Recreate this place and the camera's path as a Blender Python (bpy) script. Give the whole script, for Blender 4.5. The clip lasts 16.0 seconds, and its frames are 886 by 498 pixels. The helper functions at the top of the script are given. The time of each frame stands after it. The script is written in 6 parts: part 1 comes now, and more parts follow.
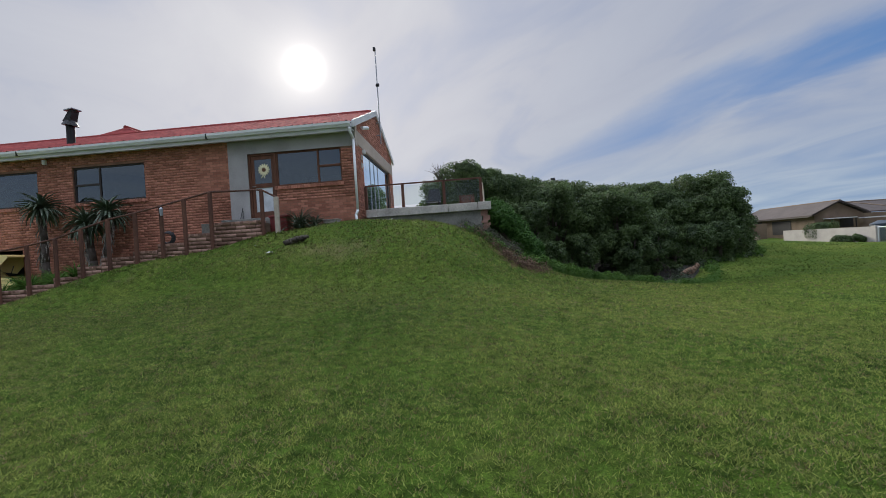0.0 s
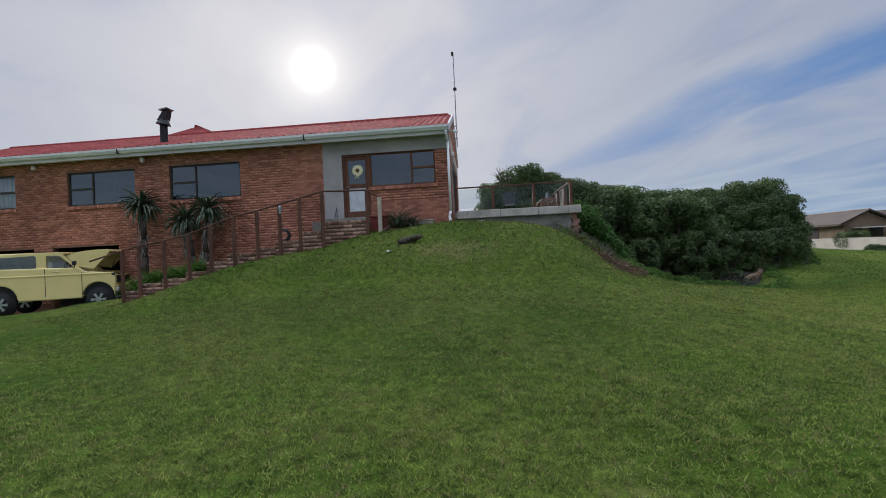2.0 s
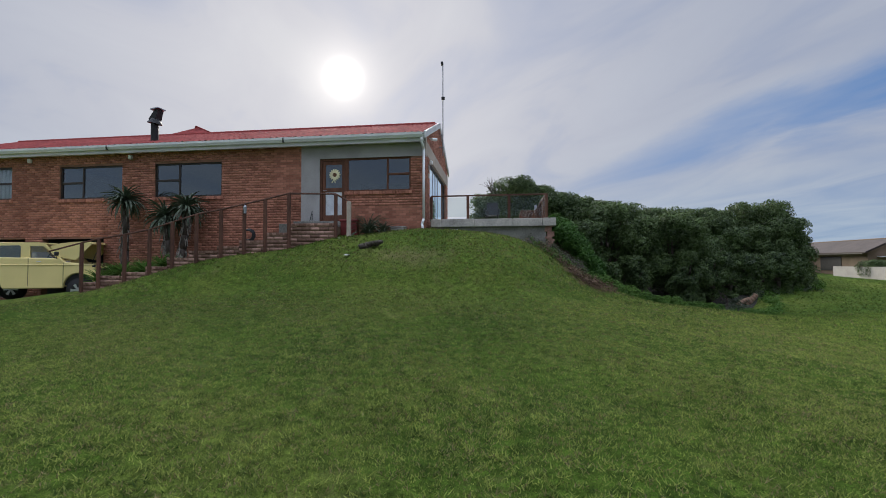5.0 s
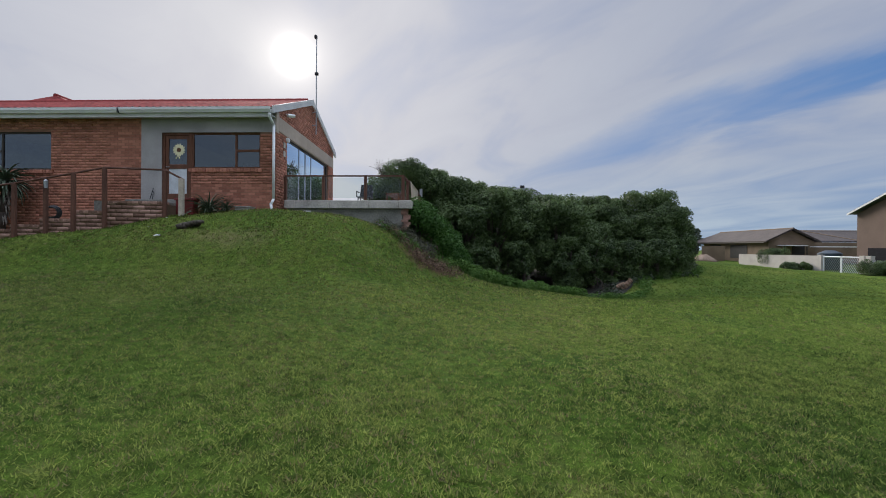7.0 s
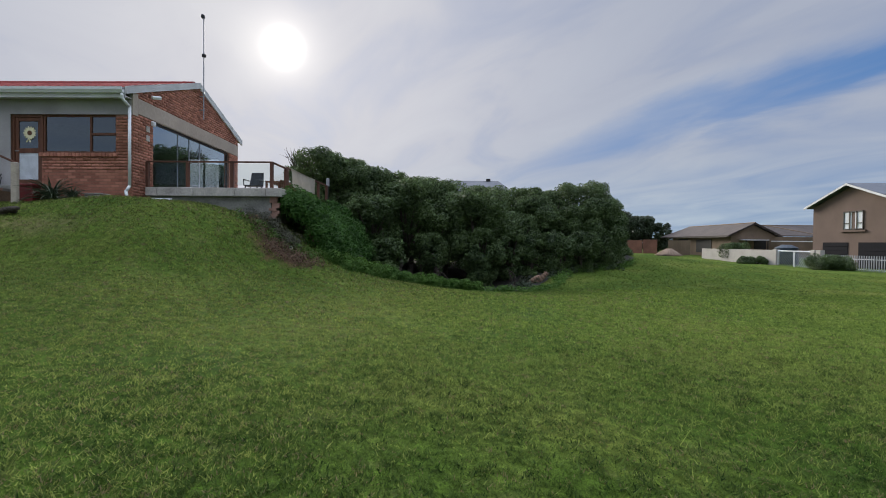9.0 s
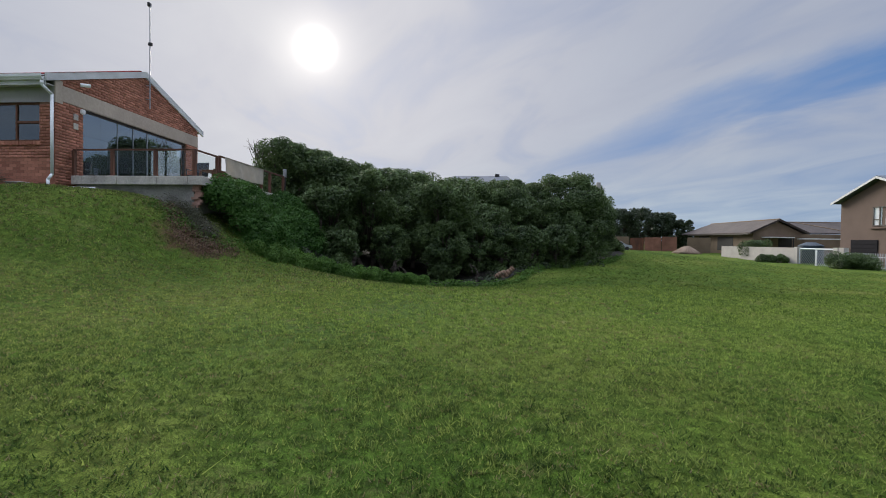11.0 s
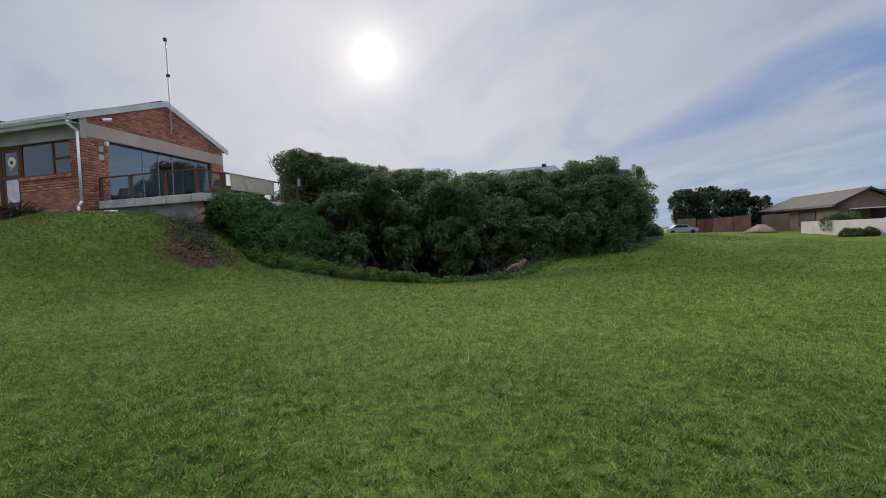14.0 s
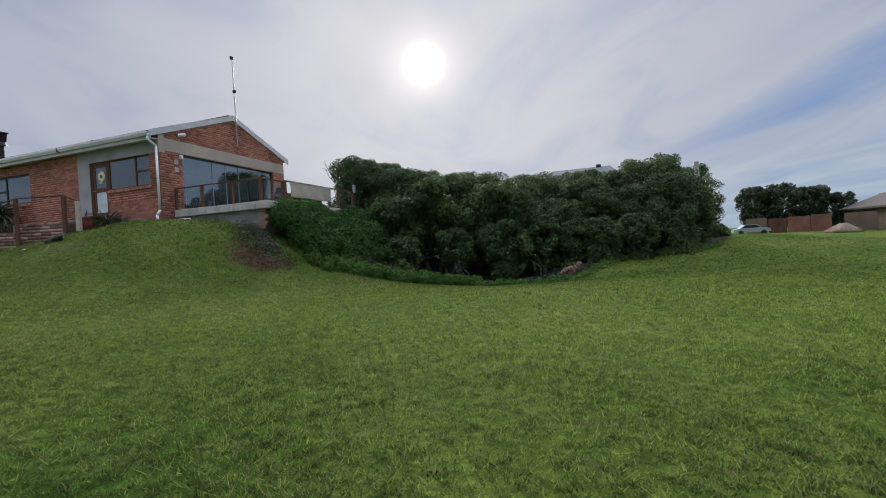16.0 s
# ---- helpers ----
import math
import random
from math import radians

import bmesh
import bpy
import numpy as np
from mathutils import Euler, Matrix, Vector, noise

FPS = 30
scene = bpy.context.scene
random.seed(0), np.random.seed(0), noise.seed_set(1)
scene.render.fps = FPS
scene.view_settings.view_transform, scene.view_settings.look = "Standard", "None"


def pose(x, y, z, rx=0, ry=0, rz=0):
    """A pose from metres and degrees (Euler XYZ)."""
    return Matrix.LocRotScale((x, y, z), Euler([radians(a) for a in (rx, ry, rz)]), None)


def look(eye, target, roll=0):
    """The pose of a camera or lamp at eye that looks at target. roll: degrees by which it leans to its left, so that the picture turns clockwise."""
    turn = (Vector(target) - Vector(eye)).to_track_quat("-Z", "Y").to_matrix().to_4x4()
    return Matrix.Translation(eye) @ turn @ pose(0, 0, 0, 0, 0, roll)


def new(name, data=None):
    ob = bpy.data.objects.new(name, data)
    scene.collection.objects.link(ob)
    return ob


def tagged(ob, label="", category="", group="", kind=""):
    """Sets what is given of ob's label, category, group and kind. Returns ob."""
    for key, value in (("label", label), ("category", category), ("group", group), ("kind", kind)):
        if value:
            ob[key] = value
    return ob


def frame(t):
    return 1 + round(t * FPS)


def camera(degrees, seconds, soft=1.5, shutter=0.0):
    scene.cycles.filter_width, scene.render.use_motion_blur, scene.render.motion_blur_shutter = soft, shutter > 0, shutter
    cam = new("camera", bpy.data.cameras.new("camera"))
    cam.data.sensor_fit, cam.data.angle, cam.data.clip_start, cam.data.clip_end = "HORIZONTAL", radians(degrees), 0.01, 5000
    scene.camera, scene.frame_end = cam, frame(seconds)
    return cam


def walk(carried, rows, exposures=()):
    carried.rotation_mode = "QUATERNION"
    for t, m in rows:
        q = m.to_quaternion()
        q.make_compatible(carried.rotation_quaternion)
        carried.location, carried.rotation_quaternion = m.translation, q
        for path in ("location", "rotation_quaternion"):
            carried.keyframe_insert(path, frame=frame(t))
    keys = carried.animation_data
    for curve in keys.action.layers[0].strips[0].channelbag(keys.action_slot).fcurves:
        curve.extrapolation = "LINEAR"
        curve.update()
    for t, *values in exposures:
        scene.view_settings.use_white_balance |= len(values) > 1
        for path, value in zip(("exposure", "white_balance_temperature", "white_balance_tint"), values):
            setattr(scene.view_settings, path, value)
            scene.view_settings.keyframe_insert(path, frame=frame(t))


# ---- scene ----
cam = camera(88.6, 16.0, soft=0.95)
PATH = [
    (0, (0.044, -0.266, 1.233), (-0.131, 1.726, 1.229), -3.7),
    (0.5, (-1.158, -0.523, 1.291), (-1.267, 1.474, 1.289), -3.4),
    (1, (-2.029, -0.693, 1.331), (-2.112, 1.305, 1.35), -3.4),
    (1.5, (-2.545, -0.792, 1.339), (-2.684, 1.203, 1.369), -2.5),
    (2, (-2.688, -0.826, 1.343), (-2.886, 1.164, 1.351), -2.7),
    (2.5, (-2.679, -0.822, 1.343), (-2.923, 1.163, 1.349), -3.1),
    (3, (-2.582, -0.792, 1.343), (-2.888, 1.184, 1.4), -3.0),
    (3.5, (-2.401, -0.745, 1.342), (-2.774, 1.217, 1.452), -2.3),
    (3.7, (-2.302, -0.725, 1.325), (-2.666, 1.239, 1.431), -1.7),
    (5.8, (-0.075, -0.294, 1.201), (-0.341, 1.688, 1.202), 0.0),
    (6, (0.223, -0.208, 1.198), (-0.037, 1.775, 1.185), 0.1),
    (6.5, (1.035, -0.044, 1.166), (0.849, 1.947, 1.148), 0.3),
    (7, (1.967, 0.14, 1.147), (1.885, 2.138, 1.143), 0.4),
    (7.5, (2.912, 0.367, 1.105), (2.896, 2.367, 1.102), -0.1),
    (8, (3.84, 0.535, 1.078), (3.871, 2.534, 1.036), 0.2),
    (8.2, (4.201, 0.593, 1.078), (4.23, 2.593, 1.036), 0.4),
    (10.3, (7.474, 1.518, 0.927), (7.294, 3.51, 0.929), 0.8),
    (10.5, (7.757, 1.621, 0.904), (7.574, 3.612, 0.9), 1.1),
    (11, (8.453, 1.815, 0.881), (8.288, 3.808, 0.842), 0.8),
    (11.5, (9.093, 2.004, 0.865), (8.901, 3.994, 0.824), 0.2),
    (12, (9.666, 2.177, 0.832), (9.456, 4.166, 0.803), 0.2),
    (12.5, (10.155, 2.311, 0.817), (9.959, 4.301, 0.785), 0.3),
    (13, (10.527, 2.283, 0.851), (10.341, 4.273, 0.785), 0.3),
    (13.5, (10.778, 2.204, 0.854), (10.516, 4.184, 0.77), -1.0),
    (14, (10.881, 2.169, 0.835), (10.423, 4.116, 0.787), -2.9),
    (14.5, (10.868, 2.15, 0.807), (10.256, 4.055, 0.79), -3.5),
    (15, (10.86, 2.128, 0.799), (10.176, 4.007, 0.803), -3.7),
    (15.5, (10.859, 2.138, 0.791), (10.168, 4.015, 0.784), -3.8),
    (16, (10.85, 2.134, 0.784), (10.178, 4.017, 0.768), -3.5),
]
walk(cam, [(t, look(eye, target, roll)) for t, eye, target, roll in PATH])

# ---- light ----
SUN_DIR = Vector((-0.327, 0.869, 0.371)).normalized()
SUN_EL = math.asin(SUN_DIR.z)
world = bpy.data.worlds.new("sky")
scene.world = world
world.use_nodes = True
wn, wl = world.node_tree.nodes, world.node_tree.links
wn.clear()


def wnode(kind, **values):
    n = wn.new(kind)
    for key, value in values.items():
        n.inputs[key].default_value = value
    return n


def wmath(op, a, b=None, clamp=False):
    n = wn.new("ShaderNodeMath")
    n.operation, n.use_clamp = op, clamp
    for i, v in enumerate((a, b)):
        if v is None:
            continue
        if isinstance(v, (int, float)):
            n.inputs[i].default_value = v
        else:
            wl.new(v, n.inputs[i])
    return n.outputs[0]


def wramp(value, stops):
    n = wn.new("ShaderNodeValToRGB")
    wl.new(value, n.inputs[0])
    while len(n.color_ramp.elements) < len(stops):
        n.color_ramp.elements.new(0.5)
    for e, (p, c) in zip(n.color_ramp.elements, stops):
        e.position, e.color = p, (*c, 1)
    return n.outputs[0]


def wmix(kind, fac, a, b):
    n = wn.new("ShaderNodeMix")
    n.data_type, n.blend_type = "RGBA", kind
    for socket, v in ((n.inputs[0], fac), (n.inputs[6], a), (n.inputs[7], b)):
        if isinstance(v, (int, float)):
            socket.default_value = v
        elif isinstance(v, tuple):
            socket.default_value = (*v, 1)
        else:
            wl.new(v, socket)
    return n.outputs[2]


sky = wn.new("ShaderNodeTexSky")
sky.sky_type, sky.sun_disc = "NISHITA", False
sky.sun_elevation = SUN_EL
sky.sun_rotation = math.atan2(SUN_DIR.x, SUN_DIR.y)
sky.dust_density, sky.ozone_density = 1.0, 2.0
coord = wn.new("ShaderNodeTexCoord").outputs["Generated"]
# cloud layer: the direction is projected on a flat ceiling, so that the streaks run out to the horizon
sep = wn.new("ShaderNodeSeparateXYZ")
wl.new(coord, sep.inputs[0])
height = wmath("MAXIMUM", wmath("ADD", sep.outputs[2], 0.12), 0.06)
# streaks run along one bearing; "across" is the distance from it
ALONG, ACROSS = (-0.42, 0.907), (0.907, 0.42)


def bearing(v):
    return wmath("ADD", wmath("MULTIPLY", flat_x, v[0]), wmath("MULTIPLY", flat_y, v[1]))


flat_x, flat_y = wmath("DIVIDE", sep.outputs[0], height), wmath("DIVIDE", sep.outputs[1], height)
along, across = bearing(ALONG), bearing(ACROSS)
drawn = wn.new("ShaderNodeCombineXYZ")
wl.new(wmath("MULTIPLY", along, 0.5), drawn.inputs[0])
wl.new(across, drawn.inputs[1])
streak = wnode("ShaderNodeTexNoise", Scale=1.1, Detail=6.0, Roughness=0.55, Distortion=0.4)
wl.new(drawn.outputs[0], streak.inputs["Vector"])
fine = wnode("ShaderNodeTexNoise", Scale=1.7, Detail=5.0, Roughness=0.52, Distortion=0.7)
wl.new(drawn.outputs[0], fine.inputs["Vector"])
# the veil is thick round the sun and thins out away from it
dot = wn.new("ShaderNodeVectorMath")
dot.operation = "DOT_PRODUCT"
unit = wn.new("ShaderNodeVectorMath")
unit.operation = "NORMALIZE"
wl.new(coord, unit.inputs[0])
wl.new(unit.outputs[0], dot.inputs[0])
dot.inputs[1].default_value = SUN_DIR
toward = dot.outputs["Value"]
wave = wmath("MULTIPLY", wmath("SUBTRACT", streak.outputs[0], 0.5), 1.3)
ripple = wmath("MULTIPLY", wmath("SUBTRACT", fine.outputs[0], 0.5), 1.25)
edge = wmath("ADD", across, wmath("ADD", wave, wmath("MULTIPLY", ripple, 0.6)))
# a long blue rift in the veil, and thinner veil beyond it
rift = wmath("MULTIPLY", wmath("SUBTRACT", edge, 2.15), 3.8)
rift = wmath("POWER", 2.718, wmath("MULTIPLY", wmath("MULTIPLY", rift, rift), -1.0))
thin = wmath("MULTIPLY", wmath("SUBTRACT", edge, 1.7), 0.22, True)
rift = wmath("MULTIPLY", rift, wmath("MULTIPLY", wmath("SUBTRACT", sep.outputs[2], 0.15), 6.0, True))
cover = wmath("SUBTRACT", wmath("SUBTRACT", wmath("ADD", 1.0, ripple), wmath("MULTIPLY", rift, 1.15)), wmath("MULTIPLY", thin, 0.5), True)
glow = wmath("POWER", wmath("MAXIMUM", toward, 0.0), 7.5)
aureole = wmath("POWER", wmath("MAXIMUM", toward, 0.0), 420.0)
core = wmath("POWER", wmath("MAXIMUM", toward, 0.0), 4200.0)
veil = wmix("MIX", glow, (3.7, 4.1, 5.05), (6.7, 6.65, 7.0))
# pale haze towards the horizon
haze = wmath("SUBTRACT", 1.0, wmath("MULTIPLY", sep.outputs[2], 3.6), True)
haze = wmath("MULTIPLY", wmath("MULTIPLY", haze, haze), 1.0)
veil = wmix("MIX", wmath("MULTIPLY", haze, wmath("SUBTRACT", 1.0, glow, True)), veil, (4.35, 5.3, 6.1))
shade = wramp(fine.outputs[0], ((0.3, (0.92, 0.92, 0.95)), (0.7, (1.05, 1.05, 1.04))))
veil = wmix("MULTIPLY", 1.0, veil, shade)
# veiled sky brighter overhead; the steep rise above the view is added fill light
rise = wmath("MULTIPLY", wmath("SUBTRACT", sep.outputs[2], 0.53), 10.8)
rise = wmath("ADD", 1.0, wmath("MAXIMUM", rise, 0.0))
lift = wn.new("ShaderNodeCombineXYZ")
for i in range(3):
    wl.new(rise, lift.inputs[i])
veil = wmix("MULTIPLY", 1.0, veil, lift.outputs[0])
clear = wmix("MULTIPLY", 1.0, sky.outputs[0], (0.55, 0.66, 0.86))
clear = wmix("MIX", 0.75, clear, (1.15, 2.4, 5.0))
air = wmix("MIX", cover, clear, veil)
air = wmix("ADD", aureole, air, (3.4, 3.1, 2.7))
air = wmix("ADD", core, air, (30.0, 29.0, 27.0))
back = wnode("ShaderNodeBackground", Strength=0.105)
wl.new(air, back.inputs[0])
wl.new(back.outputs[0], wn.new("ShaderNodeOutputWorld").inputs[0])

sun = new("sun", bpy.data.lights.new("sun", "SUN"))
sun.data.energy, sun.data.angle, sun.data.color = 4.9, radians(20), (1.0, 0.94, 0.84)
sun.matrix_world = look((0, 0, 30), Vector((0, 0, 30)) - SUN_DIR)
scene.view_settings.exposure = 0.0


# ---- materials ----
def mat(name, color, rough=0.7, metal=0.0, vary=0.25, scale=6.0, bump=0.2, fine=60.0, second=None, island=False, spec=0.4, stretch=(1, 1, 1), each=0.0):
    """Principled material with two scales of colour variation and a fine relief."""
    m = bpy.data.materials.new(name)
    m.use_nodes = True
    n, l = m.node_tree.nodes, m.node_tree.links
    b = n["Principled BSDF"]
    b.inputs["Roughness"].default_value, b.inputs["Metallic"].default_value = rough, metal
    b.inputs["Specular IOR Level"].default_value = spec
    co = n.new("ShaderNodeTexCoord")
    mp = n.new("ShaderNodeMapping")
    mp.inputs["Scale"].default_value = stretch
    l.new(co.outputs["Object"], mp.inputs[0])
    big, small = n.new("ShaderNodeTexNoise"), n.new("ShaderNodeTexNoise")
    big.inputs["Scale"].default_value, big.inputs["Detail"].default_value = scale, 4
    small.inputs["Scale"].default_value, small.inputs["Detail"].default_value = fine, 3
    for t in (big, small):
        l.new(mp.outputs[0], t.inputs["Vector"])
    ramp = n.new("ShaderNodeValToRGB")
    lo = tuple(c * (1 - vary) for c in color)
    hi = tuple(min(1, c * (1 + vary)) for c in (second or color))
    ramp.color_ramp.elements[0].position, ramp.color_ramp.elements[0].color = 0.32, (*lo, 1)
    ramp.color_ramp.elements[1].position, ramp.color_ramp.elements[1].color = 0.68, (*hi, 1)
    add = n.new("ShaderNodeMath")
    add.operation = "MULTIPLY_ADD"
    l.new(small.outputs[0], add.inputs[0])
    add.inputs[1].default_value = 0.45
    mul = n.new("ShaderNodeMath")
    mul.operation = "MULTIPLY_ADD"
    l.new(big.outputs[0], mul.inputs[0])
    mul.inputs[1].default_value, mul.inputs[2].default_value = 0.75, -0.1
    l.new(mul.outputs[0], add.inputs[2])
    value = add.outputs[0]
    if each:
        info = n.new("ShaderNodeNewGeometry" if island else "ShaderNodeObjectInfo")
        e = n.new("ShaderNodeMath")
        e.operation = "MULTIPLY_ADD"
        l.new(info.outputs["Random Per Island" if island else "Random"], e.inputs[0])
        e.inputs[1].default_value = each
        sub = n.new("ShaderNodeMath")
        sub.operation = "SUBTRACT"
        l.new(value, sub.inputs[0])
        sub.inputs[1].default_value = each / 2
        l.new(sub.outputs[0], e.inputs[2])
        value = e.outputs[0]
    l.new(value, ramp.inputs[0])
    l.new(ramp.outputs[0], b.inputs["Base Color"])
    if bump:
        bp = n.new("ShaderNodeBump")
        bp.inputs["Strength"].default_value, bp.inputs["Distance"].default_value = bump, 0.02
        l.new(small.outputs[0], bp.inputs["Height"])
        l.new(bp.outputs[0], b.inputs["Normal"])
    return m


BRICK = mat("brick", (0.30, 0.116, 0.073), 0.88, vary=0.22, scale=0.6, fine=45, second=(0.395, 0.168, 0.112), each=0.32)
BRICK_ISLE = mat("brick_joined", (0.30, 0.116, 0.073), 0.88, vary=0.22, scale=0.6, fine=45, second=(0.395, 0.168, 0.112), each=0.32, island=True)
BRICK_DARK = mat("brick_step", (0.21, 0.115, 0.082), 0.92, vary=0.3, scale=2, fine=40, second=(0.30, 0.18, 0.14), each=0.5, island=True)
MORTAR = mat("mortar", (0.225, 0.12, 0.08), 0.95, vary=0.2, scale=3)
PLASTER = mat("grey_plaster", (0.335, 0.32, 0.315), 0.9, vary=0.18, scale=1.6, fine=30)
CONCRETE = mat("concrete", (0.40, 0.37, 0.335), 0.92, vary=0.35, scale=1.5, fine=25, bump=0.5)
CONCRETE_DARK = mat("stained_concrete", (0.20, 0.195, 0.175), 0.95, vary=0.4, scale=1.8, fine=20, bump=0.6)
BEAM = mat("cast_concrete", (0.40, 0.335, 0.275), 0.92, vary=0.16, scale=0.9, fine=14, bump=0.3)
WHITE = mat("white_paint", (0.72, 0.73, 0.74), 0.45, vary=0.08, scale=2)
FASCIA = mat("grey_fascia_paint", (0.55, 0.55, 0.55), 0.5, vary=0.15, scale=2)
ROOF = mat("red_roof_paint", (0.18, 0.030, 0.030), 0.8, vary=0.35, scale=2.2, fine=9, second=(0.215, 0.046, 0.042), spec=0.04, bump=0)
WOOD = mat("stained_timber", (0.115, 0.045, 0.024), 0.7, vary=0.4, scale=3, fine=40, stretch=(1, 1, 0.15))
WOODPOST = mat("brown_post", (0.10, 0.042, 0.026), 0.75, vary=0.4, scale=4, fine=40, stretch=(1, 1, 0.2))
PALEWOOD = mat("weathered_timber", (0.42, 0.36, 0.29), 0.9, vary=0.25, scale=3, fine=30)
FRAME = mat("dark_window_frame", (0.035, 0.026, 0.022), 0.5, vary=0.2)
BLACK = mat("black_metal", (0.02, 0.02, 0.022), 0.5, 0.3, vary=0.3)
PALESTEEL = mat("pale_grey_steel", (0.30, 0.32, 0.35), 0.5, 0.2, vary=0.12)
STEEL = mat("galvanised_steel", (0.35, 0.36, 0.38), 0.45, 0.8, vary=0.2)
# dimness of the rooms behind the panes is put into this dark colour
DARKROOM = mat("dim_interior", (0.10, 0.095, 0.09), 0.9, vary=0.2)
CURTAIN = mat("pale_curtain", (0.62, 0.64, 0.66), 0.9, vary=0.12, scale=8, stretch=(6, 6, 0.2))
CANVAS = mat("beige_canvas", (0.58, 0.53, 0.46), 0.95, vary=0.12, scale=3)
TAN = mat("tan_plaster", (0.135, 0.092, 0.073), 0.9, vary=0.12, scale=0.6)
TAN2 = mat("brown_face_brick", (0.16, 0.115, 0.078), 0.9, vary=0.2, scale=0.8)
TILE = mat("brown_roof_tile", (0.055, 0.042, 0.037), 0.85, vary=0.25, scale=0.7)
TILEGREY = mat("grey_roof_tile", (0.13, 0.14, 0.16), 0.85, vary=0.2, scale=0.6)
PALEWALL = mat("pale_rendered_wall", (0.40, 0.37, 0.345), 0.9, vary=0.15, scale=0.7)
RUST = mat("rust_brown_panel", (0.22, 0.10, 0.065), 0.8, vary=0.3, scale=0.8)
BARK = mat("grey_brown_bark", (0.065, 0.052, 0.042), 0.95, vary=0.4, scale=4, fine=30, bump=0.8)
# near-black: mould colour with the shade under the thicket put into it
MOULD_SHADE = mat("leaf_mould", (0.018, 0.016, 0.011), 1.0, vary=0.4, scale=3, fine=25, bump=0.8)
SOIL = mat("dry_soil", (0.13, 0.085, 0.055), 1.0, vary=0.4, scale=3, fine=25, bump=0.8)
DRY = mat("dry_twigs", (0.12, 0.075, 0.045), 0.95, vary=0.45, scale=5, fine=20, each=0.6, island=True)


def leaf_mat(name, lo, hi, trans=0.35, rough=0.5, spec=0.35, grain=0.9, mottle=0.8, each=0.6):
    m = bpy.data.materials.new(name)
    m.use_nodes = True
    n, l = m.node_tree.nodes, m.node_tree.links
    b = n["Principled BSDF"]
    geo = n.new("ShaderNodeNewGeometry")
    noise_t = n.new("ShaderNodeTexNoise")
    noise_t.inputs["Scale"].default_value = grain
    co = n.new("ShaderNodeTexCoord")
    l.new(co.outputs["Object"], noise_t.inputs["Vector"])
    add = n.new("ShaderNodeMath")
    add.operation = "MULTIPLY_ADD"
    l.new(geo.outputs["Random Per Island"], add.inputs[0])
    add.inputs[1].default_value = each
    mul = n.new("ShaderNodeMath")
    mul.operation = "MULTIPLY_ADD"
    l.new(noise_t.outputs[0], mul.inputs[0])
    mul.inputs[1].default_value, mul.inputs[2].default_value = mottle, 0.5 - 0.5 * each - 0.5 * mottle
    l.new(mul.outputs[0], add.inputs[2])
    ramp = n.new("ShaderNodeValToRGB")
    ramp.color_ramp.elements[0].color, ramp.color_ramp.elements[1].color = (*lo, 1), (*hi, 1)
    l.new(add.outputs[0], ramp.inputs[0])
    l.new(ramp.outputs[0], b.inputs["Base Color"])
    b.inputs["Roughness"].default_value = rough
    b.inputs["Specular IOR Level"].default_value = spec
    tr = n.new("ShaderNodeBsdfTranslucent")
    l.new(ramp.outputs[0], tr.inputs[0])
    mx = n.new("ShaderNodeMixShader")
    mx.inputs[0].default_value = trans
    l.new(b.outputs[0], mx.inputs[1])
    l.new(tr.outputs[0], mx.inputs[2])
    l.new(mx.outputs[0], n["Material Output"].inputs[0])
    return m


LEAF = leaf_mat("milkwood_leaves", (0.013, 0.029, 0.011), (0.122, 0.182, 0.06), 0.3, 0.55, 0.22, 0.8, 1.3, 0.5)
LEAF_BRIGHT = leaf_mat("creeper_leaves", (0.018, 0.055, 0.012), (0.075, 0.165, 0.03), 0.35, 0.6, 0.15)
SCRUB = leaf_mat("dark_scrub_leaves", (0.03, 0.032, 0.018), (0.085, 0.085, 0.045), 0.2)
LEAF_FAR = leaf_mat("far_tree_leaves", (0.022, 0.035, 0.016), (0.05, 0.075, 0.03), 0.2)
DEADLEAF = mat("bleached_dead_leaves", (0.14, 0.125, 0.105), 0.95, vary=0.5, scale=9, fine=30, second=(0.26, 0.24, 0.21))
ALOE = leaf_mat("aloe_leaves", (0.045, 0.07, 0.04), (0.10, 0.13, 0.085), 0.1)
WEED = leaf_mat("weed_leaves", (0.03, 0.075, 0.014), (0.12, 0.22, 0.042), 0.4, 0.65, 0.12)
BLADE = leaf_mat("grass_blades", (0.036, 0.068, 0.016), (0.29, 0.34, 0.092), 0.55, 0.8, 0.1, 4.5, 1.1, 1.0)
# greener near blades, darkened in colour to follow the lens falloff
BLADE_DIMMED = leaf_mat("dimmed_grass_blades", (0.013, 0.034, 0.008), (0.110, 0.170, 0.040), 0.5, 0.8, 0.1, 4.5, 1.1, 1.0)
# brighter copy for the middle lawn, with the backlight put into its colour
BLADE_SUNLIT = leaf_mat("sunlit_grass_blades", (0.042, 0.082, 0.017), (0.255, 0.34, 0.08), 0.55, 0.8, 0.1, 4.5, 1.1, 1.0)
BLADE_GREEN = leaf_mat("green_grass_blades", (0.026, 0.052, 0.013), (0.235, 0.295, 0.074), 0.5, 0.8, 0.1, 4.5, 1.1, 1.0)


